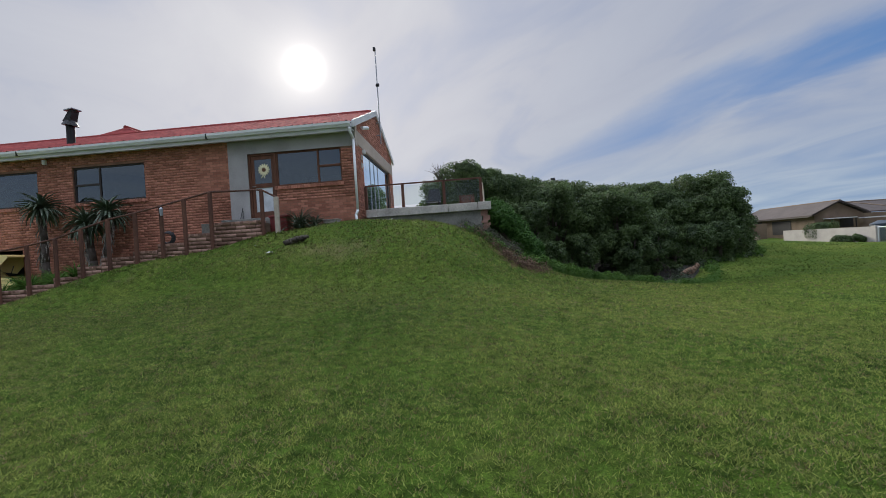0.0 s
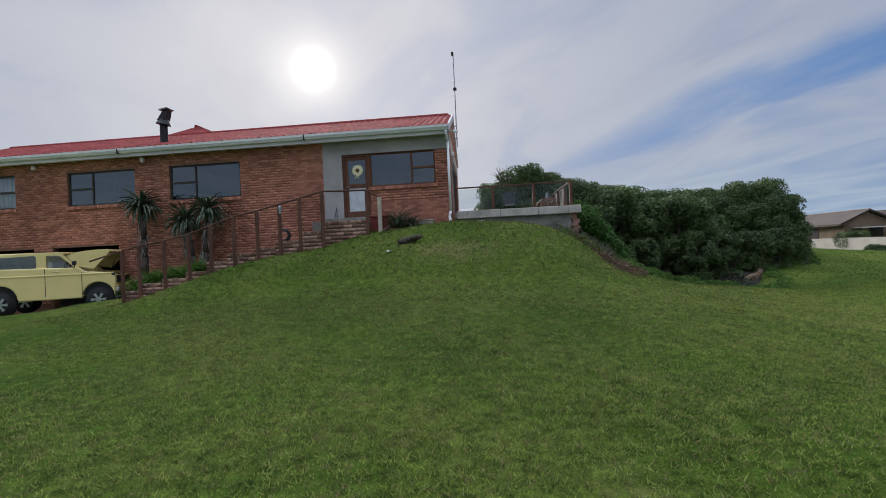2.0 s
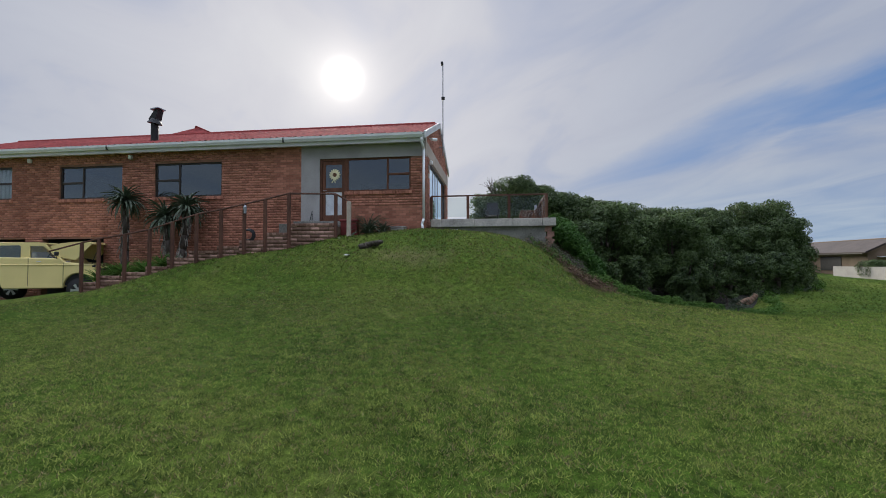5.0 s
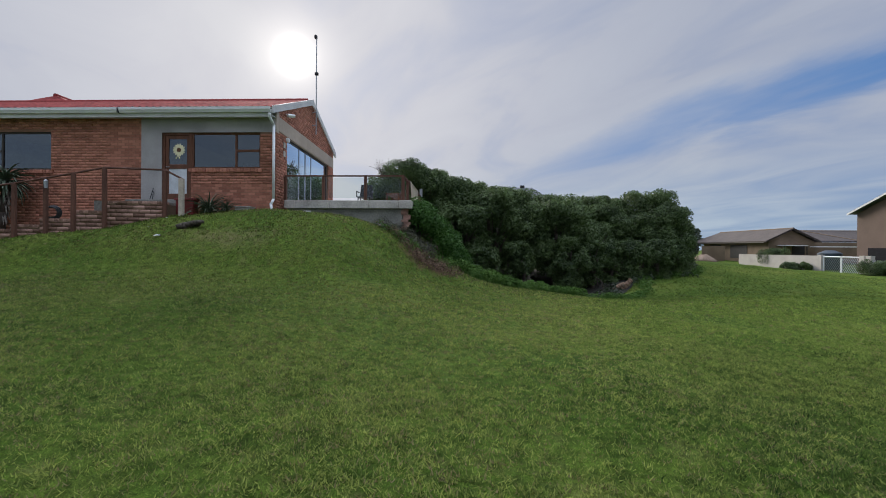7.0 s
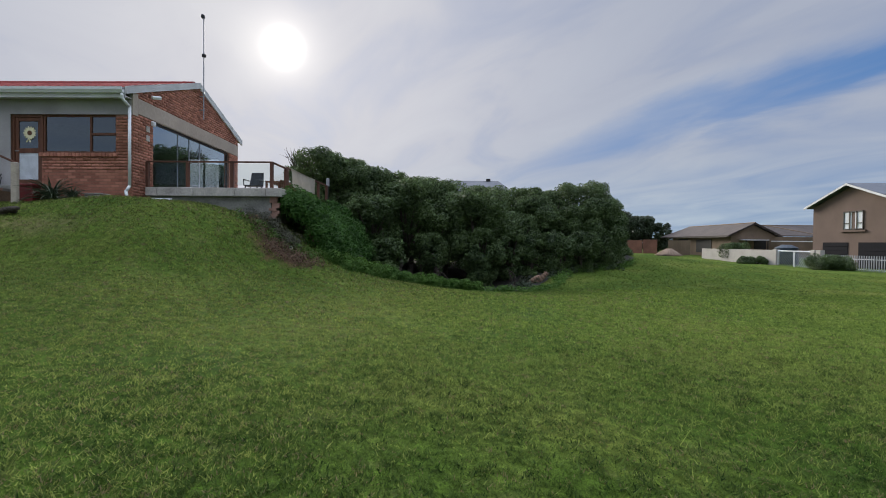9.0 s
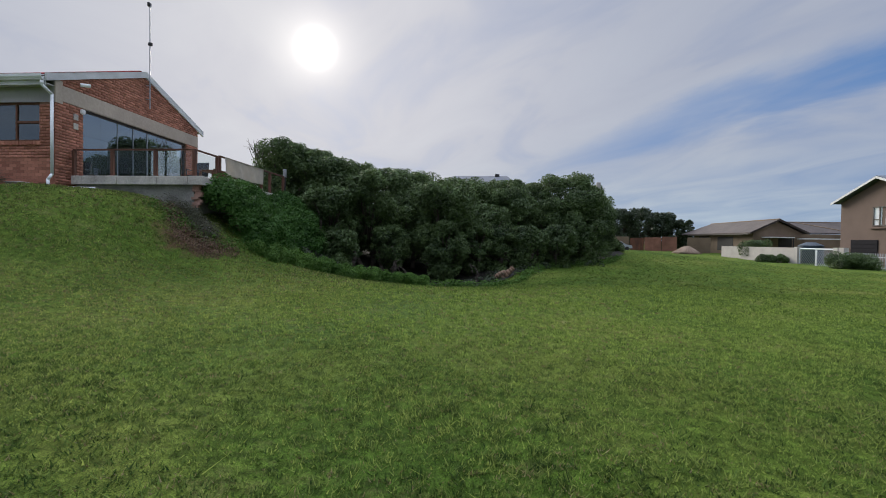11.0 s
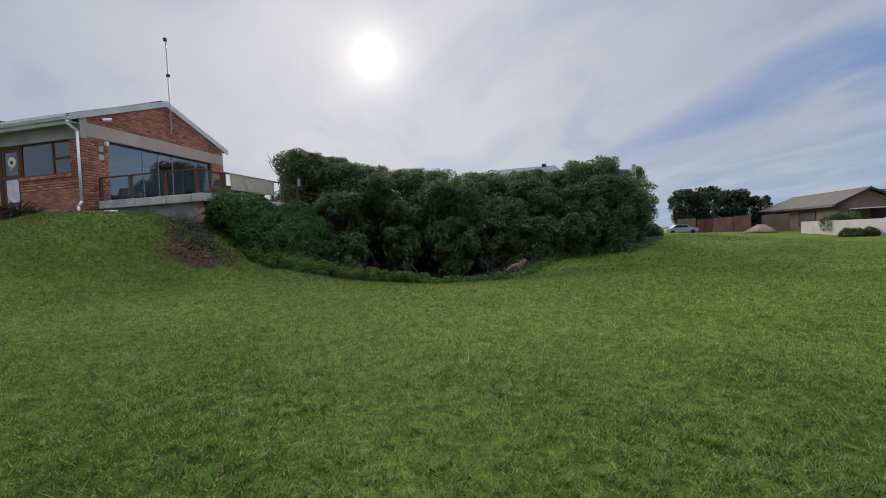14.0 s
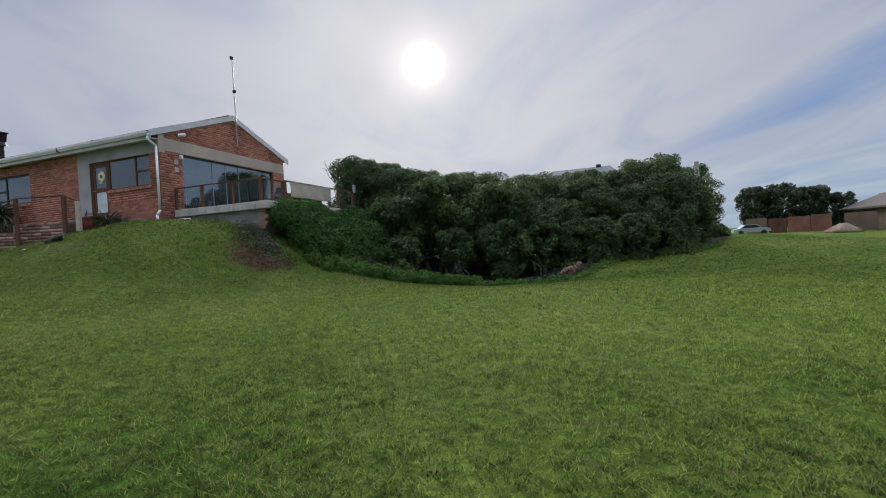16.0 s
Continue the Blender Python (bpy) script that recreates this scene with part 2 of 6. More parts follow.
def glass(name, tint=(0.9, 0.93, 0.95), base=0.05, gain=1.0):
    """A clear pane: it lets light through and mirrors more at a slant."""
    m = bpy.data.materials.new(name)
    m.use_nodes = True
    n, l = m.node_tree.nodes, m.node_tree.links
    n.remove(n["Principled BSDF"])
    fr = n.new("ShaderNodeFresnel")
    fr.inputs[0].default_value = 1.52
    boost = n.new("ShaderNodeMath")
    boost.operation, boost.use_clamp = "MULTIPLY_ADD", True
    l.new(fr.outputs[0], boost.inputs[0])
    boost.inputs[1].default_value, boost.inputs[2].default_value = gain, base
    tp, gl, mx = n.new("ShaderNodeBsdfTransparent"), n.new("ShaderNodeBsdfGlossy"), n.new("ShaderNodeMixShader")
    tp.inputs[0].default_value = (*tint, 1)
    gl.inputs["Roughness"].default_value = 0.015
    gl.inputs["Color"].default_value = (0.78, 0.91, 1.0, 1)
    l.new(boost.outputs[0], mx.inputs[0])
    l.new(tp.outputs[0], mx.inputs[1])
    l.new(gl.outputs[0], mx.inputs[2])
    l.new(mx.outputs[0], n["Material Output"].inputs[0])
    return m


GLASS = glass("window_glass", (0.40, 0.46, 0.52), 0.09, 1.2)
GLASS_GABLE = glass("coated_glass", (0.55, 0.60, 0.62), 0.09, 4.0)
GLASS_NET = glass("clear_window_glass", (0.9, 0.93, 0.95), 0.03, 1.0)
GLASS_CLEAR = glass("balustrade_glass", (0.82, 0.87, 0.85), 0.0, 0.8)
CLEAR = bpy.data.materials.new("clear_pane_body")
CLEAR.use_nodes = True
cn, cl = CLEAR.node_tree.nodes, CLEAR.node_tree.links
cn.remove(cn["Principled BSDF"])
cl.new(cn.new("ShaderNodeBsdfTransparent").outputs[0], cn["Material Output"].inputs[0])

# lawn: green and straw patches at two scales, with a fine rough relief
LAWN = bpy.data.materials.new("lawn")
LAWN.use_nodes = True
n, l = LAWN.node_tree.nodes, LAWN.node_tree.links
co = n.new("ShaderNodeTexCoord")


def lawn_noise(scale, detail, rough=0.6):
    t = n.new("ShaderNodeTexNoise")
    t.inputs["Scale"].default_value, t.inputs["Detail"].default_value, t.inputs["Roughness"].default_value = scale, detail, rough
    l.new(co.outputs["Object"], t.inputs["Vector"])
    return t.outputs[0]


def lawn_ramp(value, stops):
    r = n.new("ShaderNodeValToRGB")
    while len(r.color_ramp.elements) < len(stops):
        r.color_ramp.elements.new(0.5)
    for e, (p, c) in zip(r.color_ramp.elements, stops):
        e.position, e.color = p, (*c, 1)
    l.new(value, r.inputs[0])
    return r.outputs[0]


def lawn_mix(kind, fac, a, b):
    m = n.new("ShaderNodeMix")
    m.data_type, m.blend_type = "RGBA", kind
    for socket, v in ((m.inputs[0], fac), (m.inputs[6], a), (m.inputs[7], b)):
        if isinstance(v, (int, float)):
            socket.default_value = v
        else:
            l.new(v, socket)
    return m.outputs[2]


patch = lawn_ramp(lawn_noise(0.35, 5), ((0.3, (0.041, 0.084, 0.014)), (0.5, (0.071, 0.118, 0.020)), (0.72, (0.120, 0.146, 0.035))))
tuft = lawn_ramp(lawn_noise(9.0, 4, 0.7), ((0.34, (0.42, 0.44, 0.42)), (0.66, (1.35, 1.3, 1.3))))
straw = lawn_ramp(lawn_noise(2.2, 6, 0.75), ((0.56, (0, 0, 0)), (0.74, (0.55, 0.55, 0.55))))
straw_col = lawn_ramp(lawn_noise(30, 2), ((0.3, (0.15, 0.12, 0.06)), (0.7, (0.21, 0.18, 0.085))))
col = lawn_mix("MULTIPLY", 1.0, patch, tuft)
speck = lawn_ramp(lawn_noise(130.0, 4, 0.8), ((0.36, (0.30, 0.30, 0.30)), (0.64, (1.75, 1.68, 1.6))))
col = lawn_mix("MULTIPLY", 1.0, col, speck)
col = lawn_mix("MIX", straw, col, straw_col)
# fall of light put into the turf colour: darker towards the near side
where = n.new("ShaderNodeSeparateXYZ")
l.new(co.outputs["Object"], where.inputs[0])
near_fade = n.new("ShaderNodeMapRange")
near_fade.inputs["From Min"].default_value, near_fade.inputs["From Max"].default_value = 9.0, 3.0
l.new(where.outputs[1], near_fade.inputs["Value"])
near_dim = n.new("ShaderNodeRGB")
near_dim.outputs[0].default_value = (0.80, 0.90, 0.76, 1)
col = lawn_mix("MIX", near_fade.outputs[0], col, lawn_mix("MULTIPLY", 1.0, col, near_dim.outputs[0]))
# bare soil on the broken bank below the terrace corner
bare = n.new("ShaderNodeVectorMath")
bare.operation = "DISTANCE"
l.new(co.outputs["Object"], bare.inputs[0])
bare.inputs[1].default_value = (0.9, 13.3, 0.8)
rag = n.new("ShaderNodeMath")
rag.operation = "MULTIPLY_ADD"
l.new(lawn_noise(2.6, 6, 0.7), rag.inputs[0])
rag.inputs[1].default_value = 2.6
l.new(bare.outputs["Value"], rag.inputs[2])
span = n.new("ShaderNodeMapRange")
span.inputs["From Min"].default_value, span.inputs["From Max"].default_value = 1.7, 2.4
span.inputs["To Min"].default_value, span.inputs["To Max"].default_value = 1.0, 0.0
l.new(rag.outputs[0], span.inputs["Value"])
earth = lawn_ramp(lawn_noise(12, 4, 0.7), ((0.3, (0.06, 0.034, 0.022)), (0.7, (0.18, 0.10, 0.06))))
col = lawn_mix("MIX", span.outputs[0], col, earth)
# yellowed strip on top of the mound
strip = n.new("ShaderNodeMapping")
strip.inputs["Location"].default_value, strip.inputs["Scale"].default_value = (1.5, -9.6, 0), (0.42, 0.9, 0.0)
l.new(co.outputs["Object"], strip.inputs[0])
far = n.new("ShaderNodeVectorMath")
far.operation = "LENGTH"
l.new(strip.outputs[0], far.inputs[0])
pale = n.new("ShaderNodeMath")
pale.operation = "MULTIPLY_ADD"
l.new(lawn_noise(3.0, 5, 0.7), pale.inputs[0])
pale.inputs[1].default_value = 1.4
l.new(far.outputs["Value"], pale.inputs[2])
dry = n.new("ShaderNodeMapRange")
dry.inputs["From Min"].default_value, dry.inputs["From Max"].default_value = 0.75, 1.25
dry.inputs["To Min"].default_value, dry.inputs["To Max"].default_value = 0.6, 0.0
l.new(pale.outputs[0], dry.inputs["Value"])
col = lawn_mix("MIX", dry.outputs[0], col, straw_col)
lb = n["Principled BSDF"]
l.new(col, lb.inputs["Base Color"])
lb.inputs["Roughness"].default_value = 0.95
lb.inputs["Specular IOR Level"].default_value = 0.03
bp = n.new("ShaderNodeBump")
bp.inputs["Strength"].default_value, bp.inputs["Distance"].default_value = 0.9, 0.04
l.new(lawn_noise(28.0, 5, 0.75), bp.inputs["Height"])
l.new(bp.outputs[0], lb.inputs["Normal"])


# ---- mesh helpers ----
def bx(bm, x0, y0, z0, x1, y1, z1, bevel=0.0):
    got = bmesh.ops.create_cube(bm, size=1.0)
    for v in got["verts"]:
        v.co = Vector(((x0 + x1) / 2 + v.co.x * (x1 - x0), (y0 + y1) / 2 + v.co.y * (y1 - y0), (z0 + z1) / 2 + v.co.z * (z1 - z0)))
    if bevel:
        edges = list({e for v in got["verts"] for e in v.link_edges})
        bmesh.ops.bevel(bm, geom=edges, offset=bevel, segments=1, affect="EDGES", profile=0.5)
    return bm


def rod(bm, a, b, r0, r1=None, n_side=10):
    a, b = Vector(a), Vector(b)
    d = b - a
    m = Matrix.Translation((a + b) / 2) @ d.to_track_quat("Z", "Y").to_matrix().to_4x4()
    bmesh.ops.create_cone(bm, cap_ends=True, segments=n_side, radius1=r0, radius2=r0 if r1 is None else r1, depth=d.length, matrix=m)
    return bm


def poly(bm, points, thick):
    """A flat sheet through the points, given a thickness along thick (a vector)."""
    lo = [bm.verts.new(p) for p in points]
    hi = [bm.verts.new(Vector(p) + Vector(thick)) for p in points]
    k = len(points)
    bm.faces.new(lo[::-1]), bm.faces.new(hi)
    for i in range(k):
        bm.faces.new((lo[i], lo[(i + 1) % k], hi[(i + 1) % k], hi[i]))
    return bm


def part(name, bm, material, parent=None, label="", smooth=False):
    bmesh.ops.recalc_face_normals(bm, faces=bm.faces)
    me = bpy.data.meshes.new(name)
    bm.to_mesh(me)
    bm.free()
    me.materials.append(material)
    if smooth:
        me.shade_smooth()
    ob = new(name, me)
    if parent:
        ob.parent = parent
    return tagged(ob, label=label)


def pane(bm, material, parent, out=(0, -1, 0), name="pane", label=""):
    """A sheet of glass: the outer face mirrors, the rest of the body is clear."""
    ob = part(name, bm, material, parent, label)
    ob.data.materials.append(CLEAR)
    for f in ob.data.polygons:
        f.material_index = 0 if f.normal.dot(Vector(out)) > 0.7 else 1
    ob.visible_shadow = False
    return ob


def raw(name, verts, faces, material, parent=None, label="", smooth=False):
    """A mesh from numpy arrays: verts (n, 3), faces (m, 3 or 4)."""
    me = bpy.data.meshes.new(name)
    verts, faces = np.asarray(verts, np.float32), np.asarray(faces, np.int32)
    k = faces.shape[1]
    me.vertices.add(len(verts)), me.loops.add(faces.size), me.polygons.add(len(faces))
    me.vertices.foreach_set("co", verts.ravel())
    me.loops.foreach_set("vertex_index", faces.ravel())
    me.polygons.foreach_set("loop_start", np.arange(0, faces.size, k, dtype=np.int32))
    me.update(calc_edges=True)
    me.materials.append(material)
    if smooth:
        me.shade_smooth()
    ob = new(name, me)
    if parent:
        ob.parent = parent
    return tagged(ob, label=label)


def thing(name, label, category, at=(0, 0, 0), group="", kind=""):
    ob = new(name)
    ob.location = at
    ob.empty_display_size = 0.1
    return tagged(ob, label, category, group, kind)


rng = np.random.default_rng(7)


# ---- ground ----
def ramp1(v, xs, ys):
    """A smooth curve through the knots."""
    v = np.asarray(v, float)
    i = np.clip(np.searchsorted(xs, v) - 1, 0, len(xs) - 2)
    xs, ys = np.asarray(xs, float), np.asarray(ys, float)
    t = np.clip((v - xs[i]) / (xs[i + 1] - xs[i]), 0, 1)
    s = np.gradient(ys, xs)
    h = xs[i + 1] - xs[i]
    return (2 * t**3 - 3 * t**2 + 1) * ys[i] + (t**3 - 2 * t**2 + t) * h * s[i] + (3 * t**2 - 2 * t**3) * ys[i + 1] + (t**3 - t**2) * h * s[i + 1]


def step(v, a, b):
    t = np.clip((np.asarray(v, float) - a) / (b - a), 0, 1)
    return t * t * (3 - 2 * t)


def ground_z(x, y):
    x, y = np.asarray(x, float), np.asarray(y, float)
    base = ramp1(x, (-40, -22, -16, -8, 0, 4.5, 9, 12, 40), (-0.2, -0.1, 0.1, 0.22, 0.15, -0.14, -0.38, -0.5, -1.0))
    top = ramp1(x, (-30, -16, -14.5, -11.2, -8.2, -6, -3.5, -1.5, 0.0, 1.3, 2.6, 5), (0, 0.05, 0.2, 0.72, 1.36, 1.82, 1.95, 1.85, 1.48, 0.78, 0.2, 0.0))
    up = ramp1(y, (-10, 4, 6.6, 8.6, 9.4, 10.55, 11.65, 12.6, 14, 40), (0, 0, 0.09, 0.14, 0.22, 0.58, 0.80, 0.97, 1.0, 1.0))
    z = base + top * up
    z = z - 0.56 * np.exp(-((x - 6.5) / 4.2) ** 2 - ((y - 19.2) / 3.3) ** 2)
    z = z - 0.13 * np.exp(-((x - 6.2) / 3.0) ** 2 - ((y - 15.8) / 2.2) ** 2) - 0.2 * np.exp(-((x - 1.2) / 1.1) ** 2 - ((y - 12.9) / 1.7) ** 2)
    z = z + 1.05 * step(y, 20, 33) * np.exp(-(((x - 18) / 9.0) ** 2)) * (1 - 0.45 * step(y, 34, 70))
    z = z + 0.55 * step(y, 52, 72)
    # turf banked up against the slanting step wall
    off = (y - 11.55 - 0.72 * (x + 7.2)) / 1.23
    z = z + (0.15 * step(x, -12.5, -10.5) * (1 - step(x, -7.2, -5.5)) + 0.36 * np.exp(-(((x + 9.4) / 1.4) ** 2))) * np.exp(-((off / 0.95) ** 2))
    z = z - 0.55 * np.exp(-((x - 5.8) / 3.2) ** 2 - ((y - 21.3) / 1.9) ** 2)
    z = z - 0.36 * np.exp(-((x - 0.7) / 1.3) ** 2 - ((y - 11.5) / 1.5) ** 2)
    z = z - 0.16 * np.exp(-((x + 18.2) / 3.6) ** 2 - ((y - 13.3) / 1.6) ** 2)
    z = z + 0.03 * np.sin(x * 0.9 + 1.3) * np.cos(y * 0.7) + 0.02 * np.sin(x * 2.1 + y * 1.7)
    return z


def gz(x, y):
    return float(ground_z(x, y))


def lines(lo, hi, stepsize, far):
    inner = np.arange(lo, hi + 1e-6, stepsize)
    out = np.cumsum(stepsize * 1.28 ** np.arange(1, 60))
    out = out[out < far]
    return np.concatenate([(lo - out)[::-1], inner, hi + out])


gx, gy = lines(-28, 45, 0.3, 1600), lines(-8, 64, 0.3, 1600)
X, Y = np.meshgrid(gx, gy)
V = np.stack([X, Y, ground_z(X, Y)], -1).reshape(-1, 3)
nx, ny = len(gx), len(gy)
I = (np.arange(ny - 1)[:, None] * nx + np.arange(nx - 1)[None, :]).reshape(-1)
ground = raw("ground", V, np.stack([I, I + 1, I + nx + 1, I + nx], -1), LAWN, smooth=True)
tagged(ground, "mown green lawn with straw-coloured patches rising to a mound", "lawn", kind="structure")

# ---- house ----
WY, GX, LX, FY = 13.98, -3.80, -23.46, 20.85   # front wall, gable wall, left end, back wall
EAVE_Z, RIDGE_Y, RIDGE_Z, SLOPE = 5.40, 17.6, 6.86, 0.372
house = thing("house", "long face-brick house with a red tiled roof on a grassy mound", "house", (-13, 17, 0))
house.location = (0, 0, 0)


def wall_y(name, y0, y1, x0, x1, z0, z1, holes, material):
    """A wall that runs along x, with rectangular holes (x0, z0, x1, z1) cut right through."""
    bm = bmesh.new()
    xs = sorted({x0, x1, *[h[0] for h in holes], *[h[2] for h in holes]})
    zs = sorted({z0, z1, *[h[1] for h in holes], *[h[3] for h in holes]})
    for a, b in zip(xs, xs[1:]):
        for c, d in zip(zs, zs[1:]):
            if not any(h[0] <= a and b <= h[2] and h[1] <= c and d <= h[3] for h in holes):
                bx(bm, a, y0, c, b, y1, d)
    bmesh.ops.remove_doubles(bm, verts=bm.verts, dist=0.0005)
    return part(name, bm, material, house)


DOOR = (-7.42, 2.60, -6.49, 4.70)
BIGWIN = (-6.49, 3.58, -4.29, 4.70)
WINS = ((-13.62, 3.54, -11.02, 4.74), (-17.52, 3.54, -14.92, 4.74), (-22.0, 3.58, -19.58, 4.80))
GARAGES = ((-21.6, -0.1, -18.94, 2.09), (-18.2, -0.1, -15.63, 2.09))
HOLES = (DOOR, BIGWIN, *WINS, *GARAGES)
wall_front = wall_y("wall_front", WY, WY + 0.22, LX, GX, -0.4, EAVE_Z + 0.02, HOLES, MORTAR)
tagged(wall_front, "front wall of reddish-brown face brick")


def overlap(a, b):
    return a[0] < b[2] and b[0] < a[2] and a[1] < b[3] and b[1] < a[3]


def brick_rects(u0, u1, z0, z1, holes, course=0.086, length=0.232, gap=0.012):
    """Running bond in the rectangle, left out where a hole lies, cut at its edges."""
    found = []
    for k in range(int((z1 - z0) / course)):
        za, zb = z0 + k * course, z0 + (k + 1) * course - gap
        u = u0 - (length / 2 if k % 2 else 0)
        while u < u1:
            pieces = [(max(u, u0), min(u + length - gap, u1))]
            for h in holes:
                if za < h[3] - 0.01 and zb > h[1] + 0.01:
                    cut = []
                    for a, b in pieces:
                        if b <= h[0] or a >= h[2]:
                            cut.append((a, b))
                        else:
                            if h[0] - a > 0.03:
                                cut.append((a, h[0]))
                            if b - h[2] > 0.03:
                                cut.append((h[2], b))
                    pieces = cut
            found += [(a, za, b, zb) for a, b in pieces if b - a > 0.03]
            u += length
    return found


BOX_F = np.array(((0, 1, 5, 4), (1, 3, 7, 5), (3, 2, 6, 7), (2, 0, 4, 6), (4, 5, 7, 6)))


def brick_mesh(name, rects, place, depth, material, parent, label=""):
    """All the rectangles as shallow bricks in one mesh; place(u, z, d) gives points."""
    r = np.array(rects)
    jit = rng.uniform(-0.003, 0.003, len(r))
    vs = []
    for d in (0.0, 1.0):
        ins = 0.003 * d
        for zi, s in ((1, 1), (3, -1)):
            for ui, q in ((0, 1), (2, -1)):
                vs.append(place(r[:, ui] + q * ins, r[:, zi] + s * ins, d * (depth + jit)))
    vs = np.stack(vs, 1).reshape(-1, 3)
    f = (np.arange(len(r))[:, None, None] * 8 + BOX_F[None]).reshape(-1, 4)
    ob = raw(name, vs, f, material, parent, label)
    ob["kind"] = "stuff"
    return ob

# ---- brick facing ----
PANEL = (-8.08, -1.0, -7.42, 5.4)          # grey plaster strip beside the door
BAND = (-7.42, 4.70, GX, 5.4)              # plaster band over door and window
front_rects = brick_rects(LX, GX, 0.0, EAVE_Z - 0.02, (*HOLES, PANEL, BAND, (-7.42, -1, -6.49, 2.6)))
near = [r for r in front_rects if r[0] > -6.5 and r[1] > 2.0][:150] + [r for r in front_rects if -9.3 < r[0] < -8.1 and r[1] > 3.4][:150]
near_set = set(near)
brick_mesh("brickwork", [r for r in front_rects if r not in near_set], lambda u, z, d: np.stack([u, WY - d, z], -1), 0.012, BRICK_ISLE, wall_front)
whole = bmesh.new()
bx(whole, -0.11, -0.006, 0, 0.11, 0.004, 0.074, 0.002)
brick_me = bpy.data.meshes.new("brick")
whole.to_mesh(brick_me)
whole.free()
brick_me.materials.append(BRICK)
for r in near:
    b = new("brick", brick_me)
    b.parent = wall_front
    b.location = ((r[0] + r[2]) / 2, WY, r[1])
    b.scale = ((r[2] - r[0]) / 0.22, 1, 1)

bm = bmesh.new()
bx(bm, PANEL[0], WY - 0.016, 2.3, PANEL[2], WY + 0.01, EAVE_Z)
bx(bm, BAND[0], WY - 0.016, BAND[1], BAND[2] - 0.02, WY + 0.01, EAVE_Z)
part("plaster_panel", bm, PLASTER, house, "smooth grey cement plaster")

# gable wall with the wide window, the concrete beam and the brick triangle above
GWIN = (14.92, 2.66, 20.05, 4.78)


def roof_z(y):
    return RIDGE_Z - SLOPE * abs(y - RIDGE_Y)


bm = bmesh.new()
bx(bm, GX - 0.22, WY + 0.22, 0.5, GX, GWIN[0], 4.78)
bx(bm, GX - 0.22, GWIN[2], 0.5, GX, FY, 4.78)
bx(bm, GX - 0.22, GWIN[0], 0.5, GX, GWIN[2], 2.64)
wall_gable = part("wall_gable", bm, MORTAR, house, "gable wall of reddish-brown face brick")
bm = bmesh.new()
bx(bm, GX - 0.22, WY + 0.22, 4.78, GX + 0.02, FY, 5.24, 0.01)
bx(bm, GX - 0.05, WY - 0.014, 4.70, GX + 0.02, WY + 0.22, 5.36)
part("beam", bm, BEAM, house, "weathered grey concrete lintel beam")
bm = bmesh.new()
poly(bm, ((GX - 0.2, WY, 5.24), (GX - 0.2, FY, 5.24), (GX - 0.2, FY, roof_z(FY) - 0.06), (GX - 0.2, RIDGE_Y, RIDGE_Z - 0.1), (GX - 0.2, WY, roof_z(WY) - 0.06)), (0.2, 0, 0))
gable_top = part("gable_top", bm, MORTAR, house, "brick triangle of the gable")
tri = []
for r in brick_rects(WY, FY, 5.25, RIDGE_Z - 0.1, ()):
    if r[3] < min(roof_z(r[0]), roof_z(r[2])) - 0.08:
        tri.append(r)
pier = brick_rects(WY - 0.01, GWIN[0], 2.1, 4.78, ()) + brick_rects(GWIN[2], FY, 2.1, 4.78, ())
brick_mesh("brickwork", tri, lambda u, z, d: np.stack([GX + d, u, z], -1), 0.012, BRICK_ISLE, gable_top)
brick_mesh("brickwork", pier, lambda u, z, d: np.stack([GX + d, u, z], -1), 0.012, BRICK_ISLE, wall_gable)
SEAWIN = (-6.3, 2.75, -4.75, 4.72)
wall_y("wall_back", FY, FY + 0.2, LX, GX - 0.2, -0.3, EAVE_Z - 0.1, (SEAWIN,), PLASTER)
bm = bmesh.new()
for a, b, c, d in ((-6.3, -6.24, 2.75, 4.72), (-4.81, -4.75, 2.75, 4.72), (-5.56, -5.5, 2.75, 4.72), (-6.24, -4.81, 2.75, 2.81), (-6.24, -4.81, 4.66, 4.72)):
    bx(bm, a, FY + 0.06, c, b, FY + 0.12, d)
sea = part("window", bm, FRAME, house, "tall lounge window in the back wall")
for a, b in ((-6.235, -5.565), (-5.495, -4.815)):
    pane(bx(bmesh.new(), a, FY + 0.085, 2.815, b, FY + 0.091, 4.655), GLASS_NET, sea, (0, 1, 0))
bm = bmesh.new()
bx(bm, LX - 0.2, WY, -0.4, LX, FY, EAVE_Z - 0.1)
part("wall_end", bm, BRICK_ISLE, house)

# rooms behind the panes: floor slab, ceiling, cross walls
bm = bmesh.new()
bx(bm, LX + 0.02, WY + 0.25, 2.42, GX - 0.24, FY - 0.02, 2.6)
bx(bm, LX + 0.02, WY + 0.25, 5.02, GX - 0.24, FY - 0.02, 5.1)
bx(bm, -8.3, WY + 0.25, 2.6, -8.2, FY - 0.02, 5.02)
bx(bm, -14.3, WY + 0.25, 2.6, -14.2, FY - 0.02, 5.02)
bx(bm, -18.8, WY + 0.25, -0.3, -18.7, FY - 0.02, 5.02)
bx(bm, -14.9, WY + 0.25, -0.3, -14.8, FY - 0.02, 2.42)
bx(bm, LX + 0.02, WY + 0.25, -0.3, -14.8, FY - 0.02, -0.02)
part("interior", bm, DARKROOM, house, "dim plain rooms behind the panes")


bm = bmesh.new()
bx(bm, 0, -0.06, -0.115, 0.1, 0.05, -0.005, 0.006)
SILL_ME = bpy.data.meshes.new("sill_brick")
bm.to_mesh(SILL_ME)
bm.free()
SILL_ME.materials.append(BRICK)


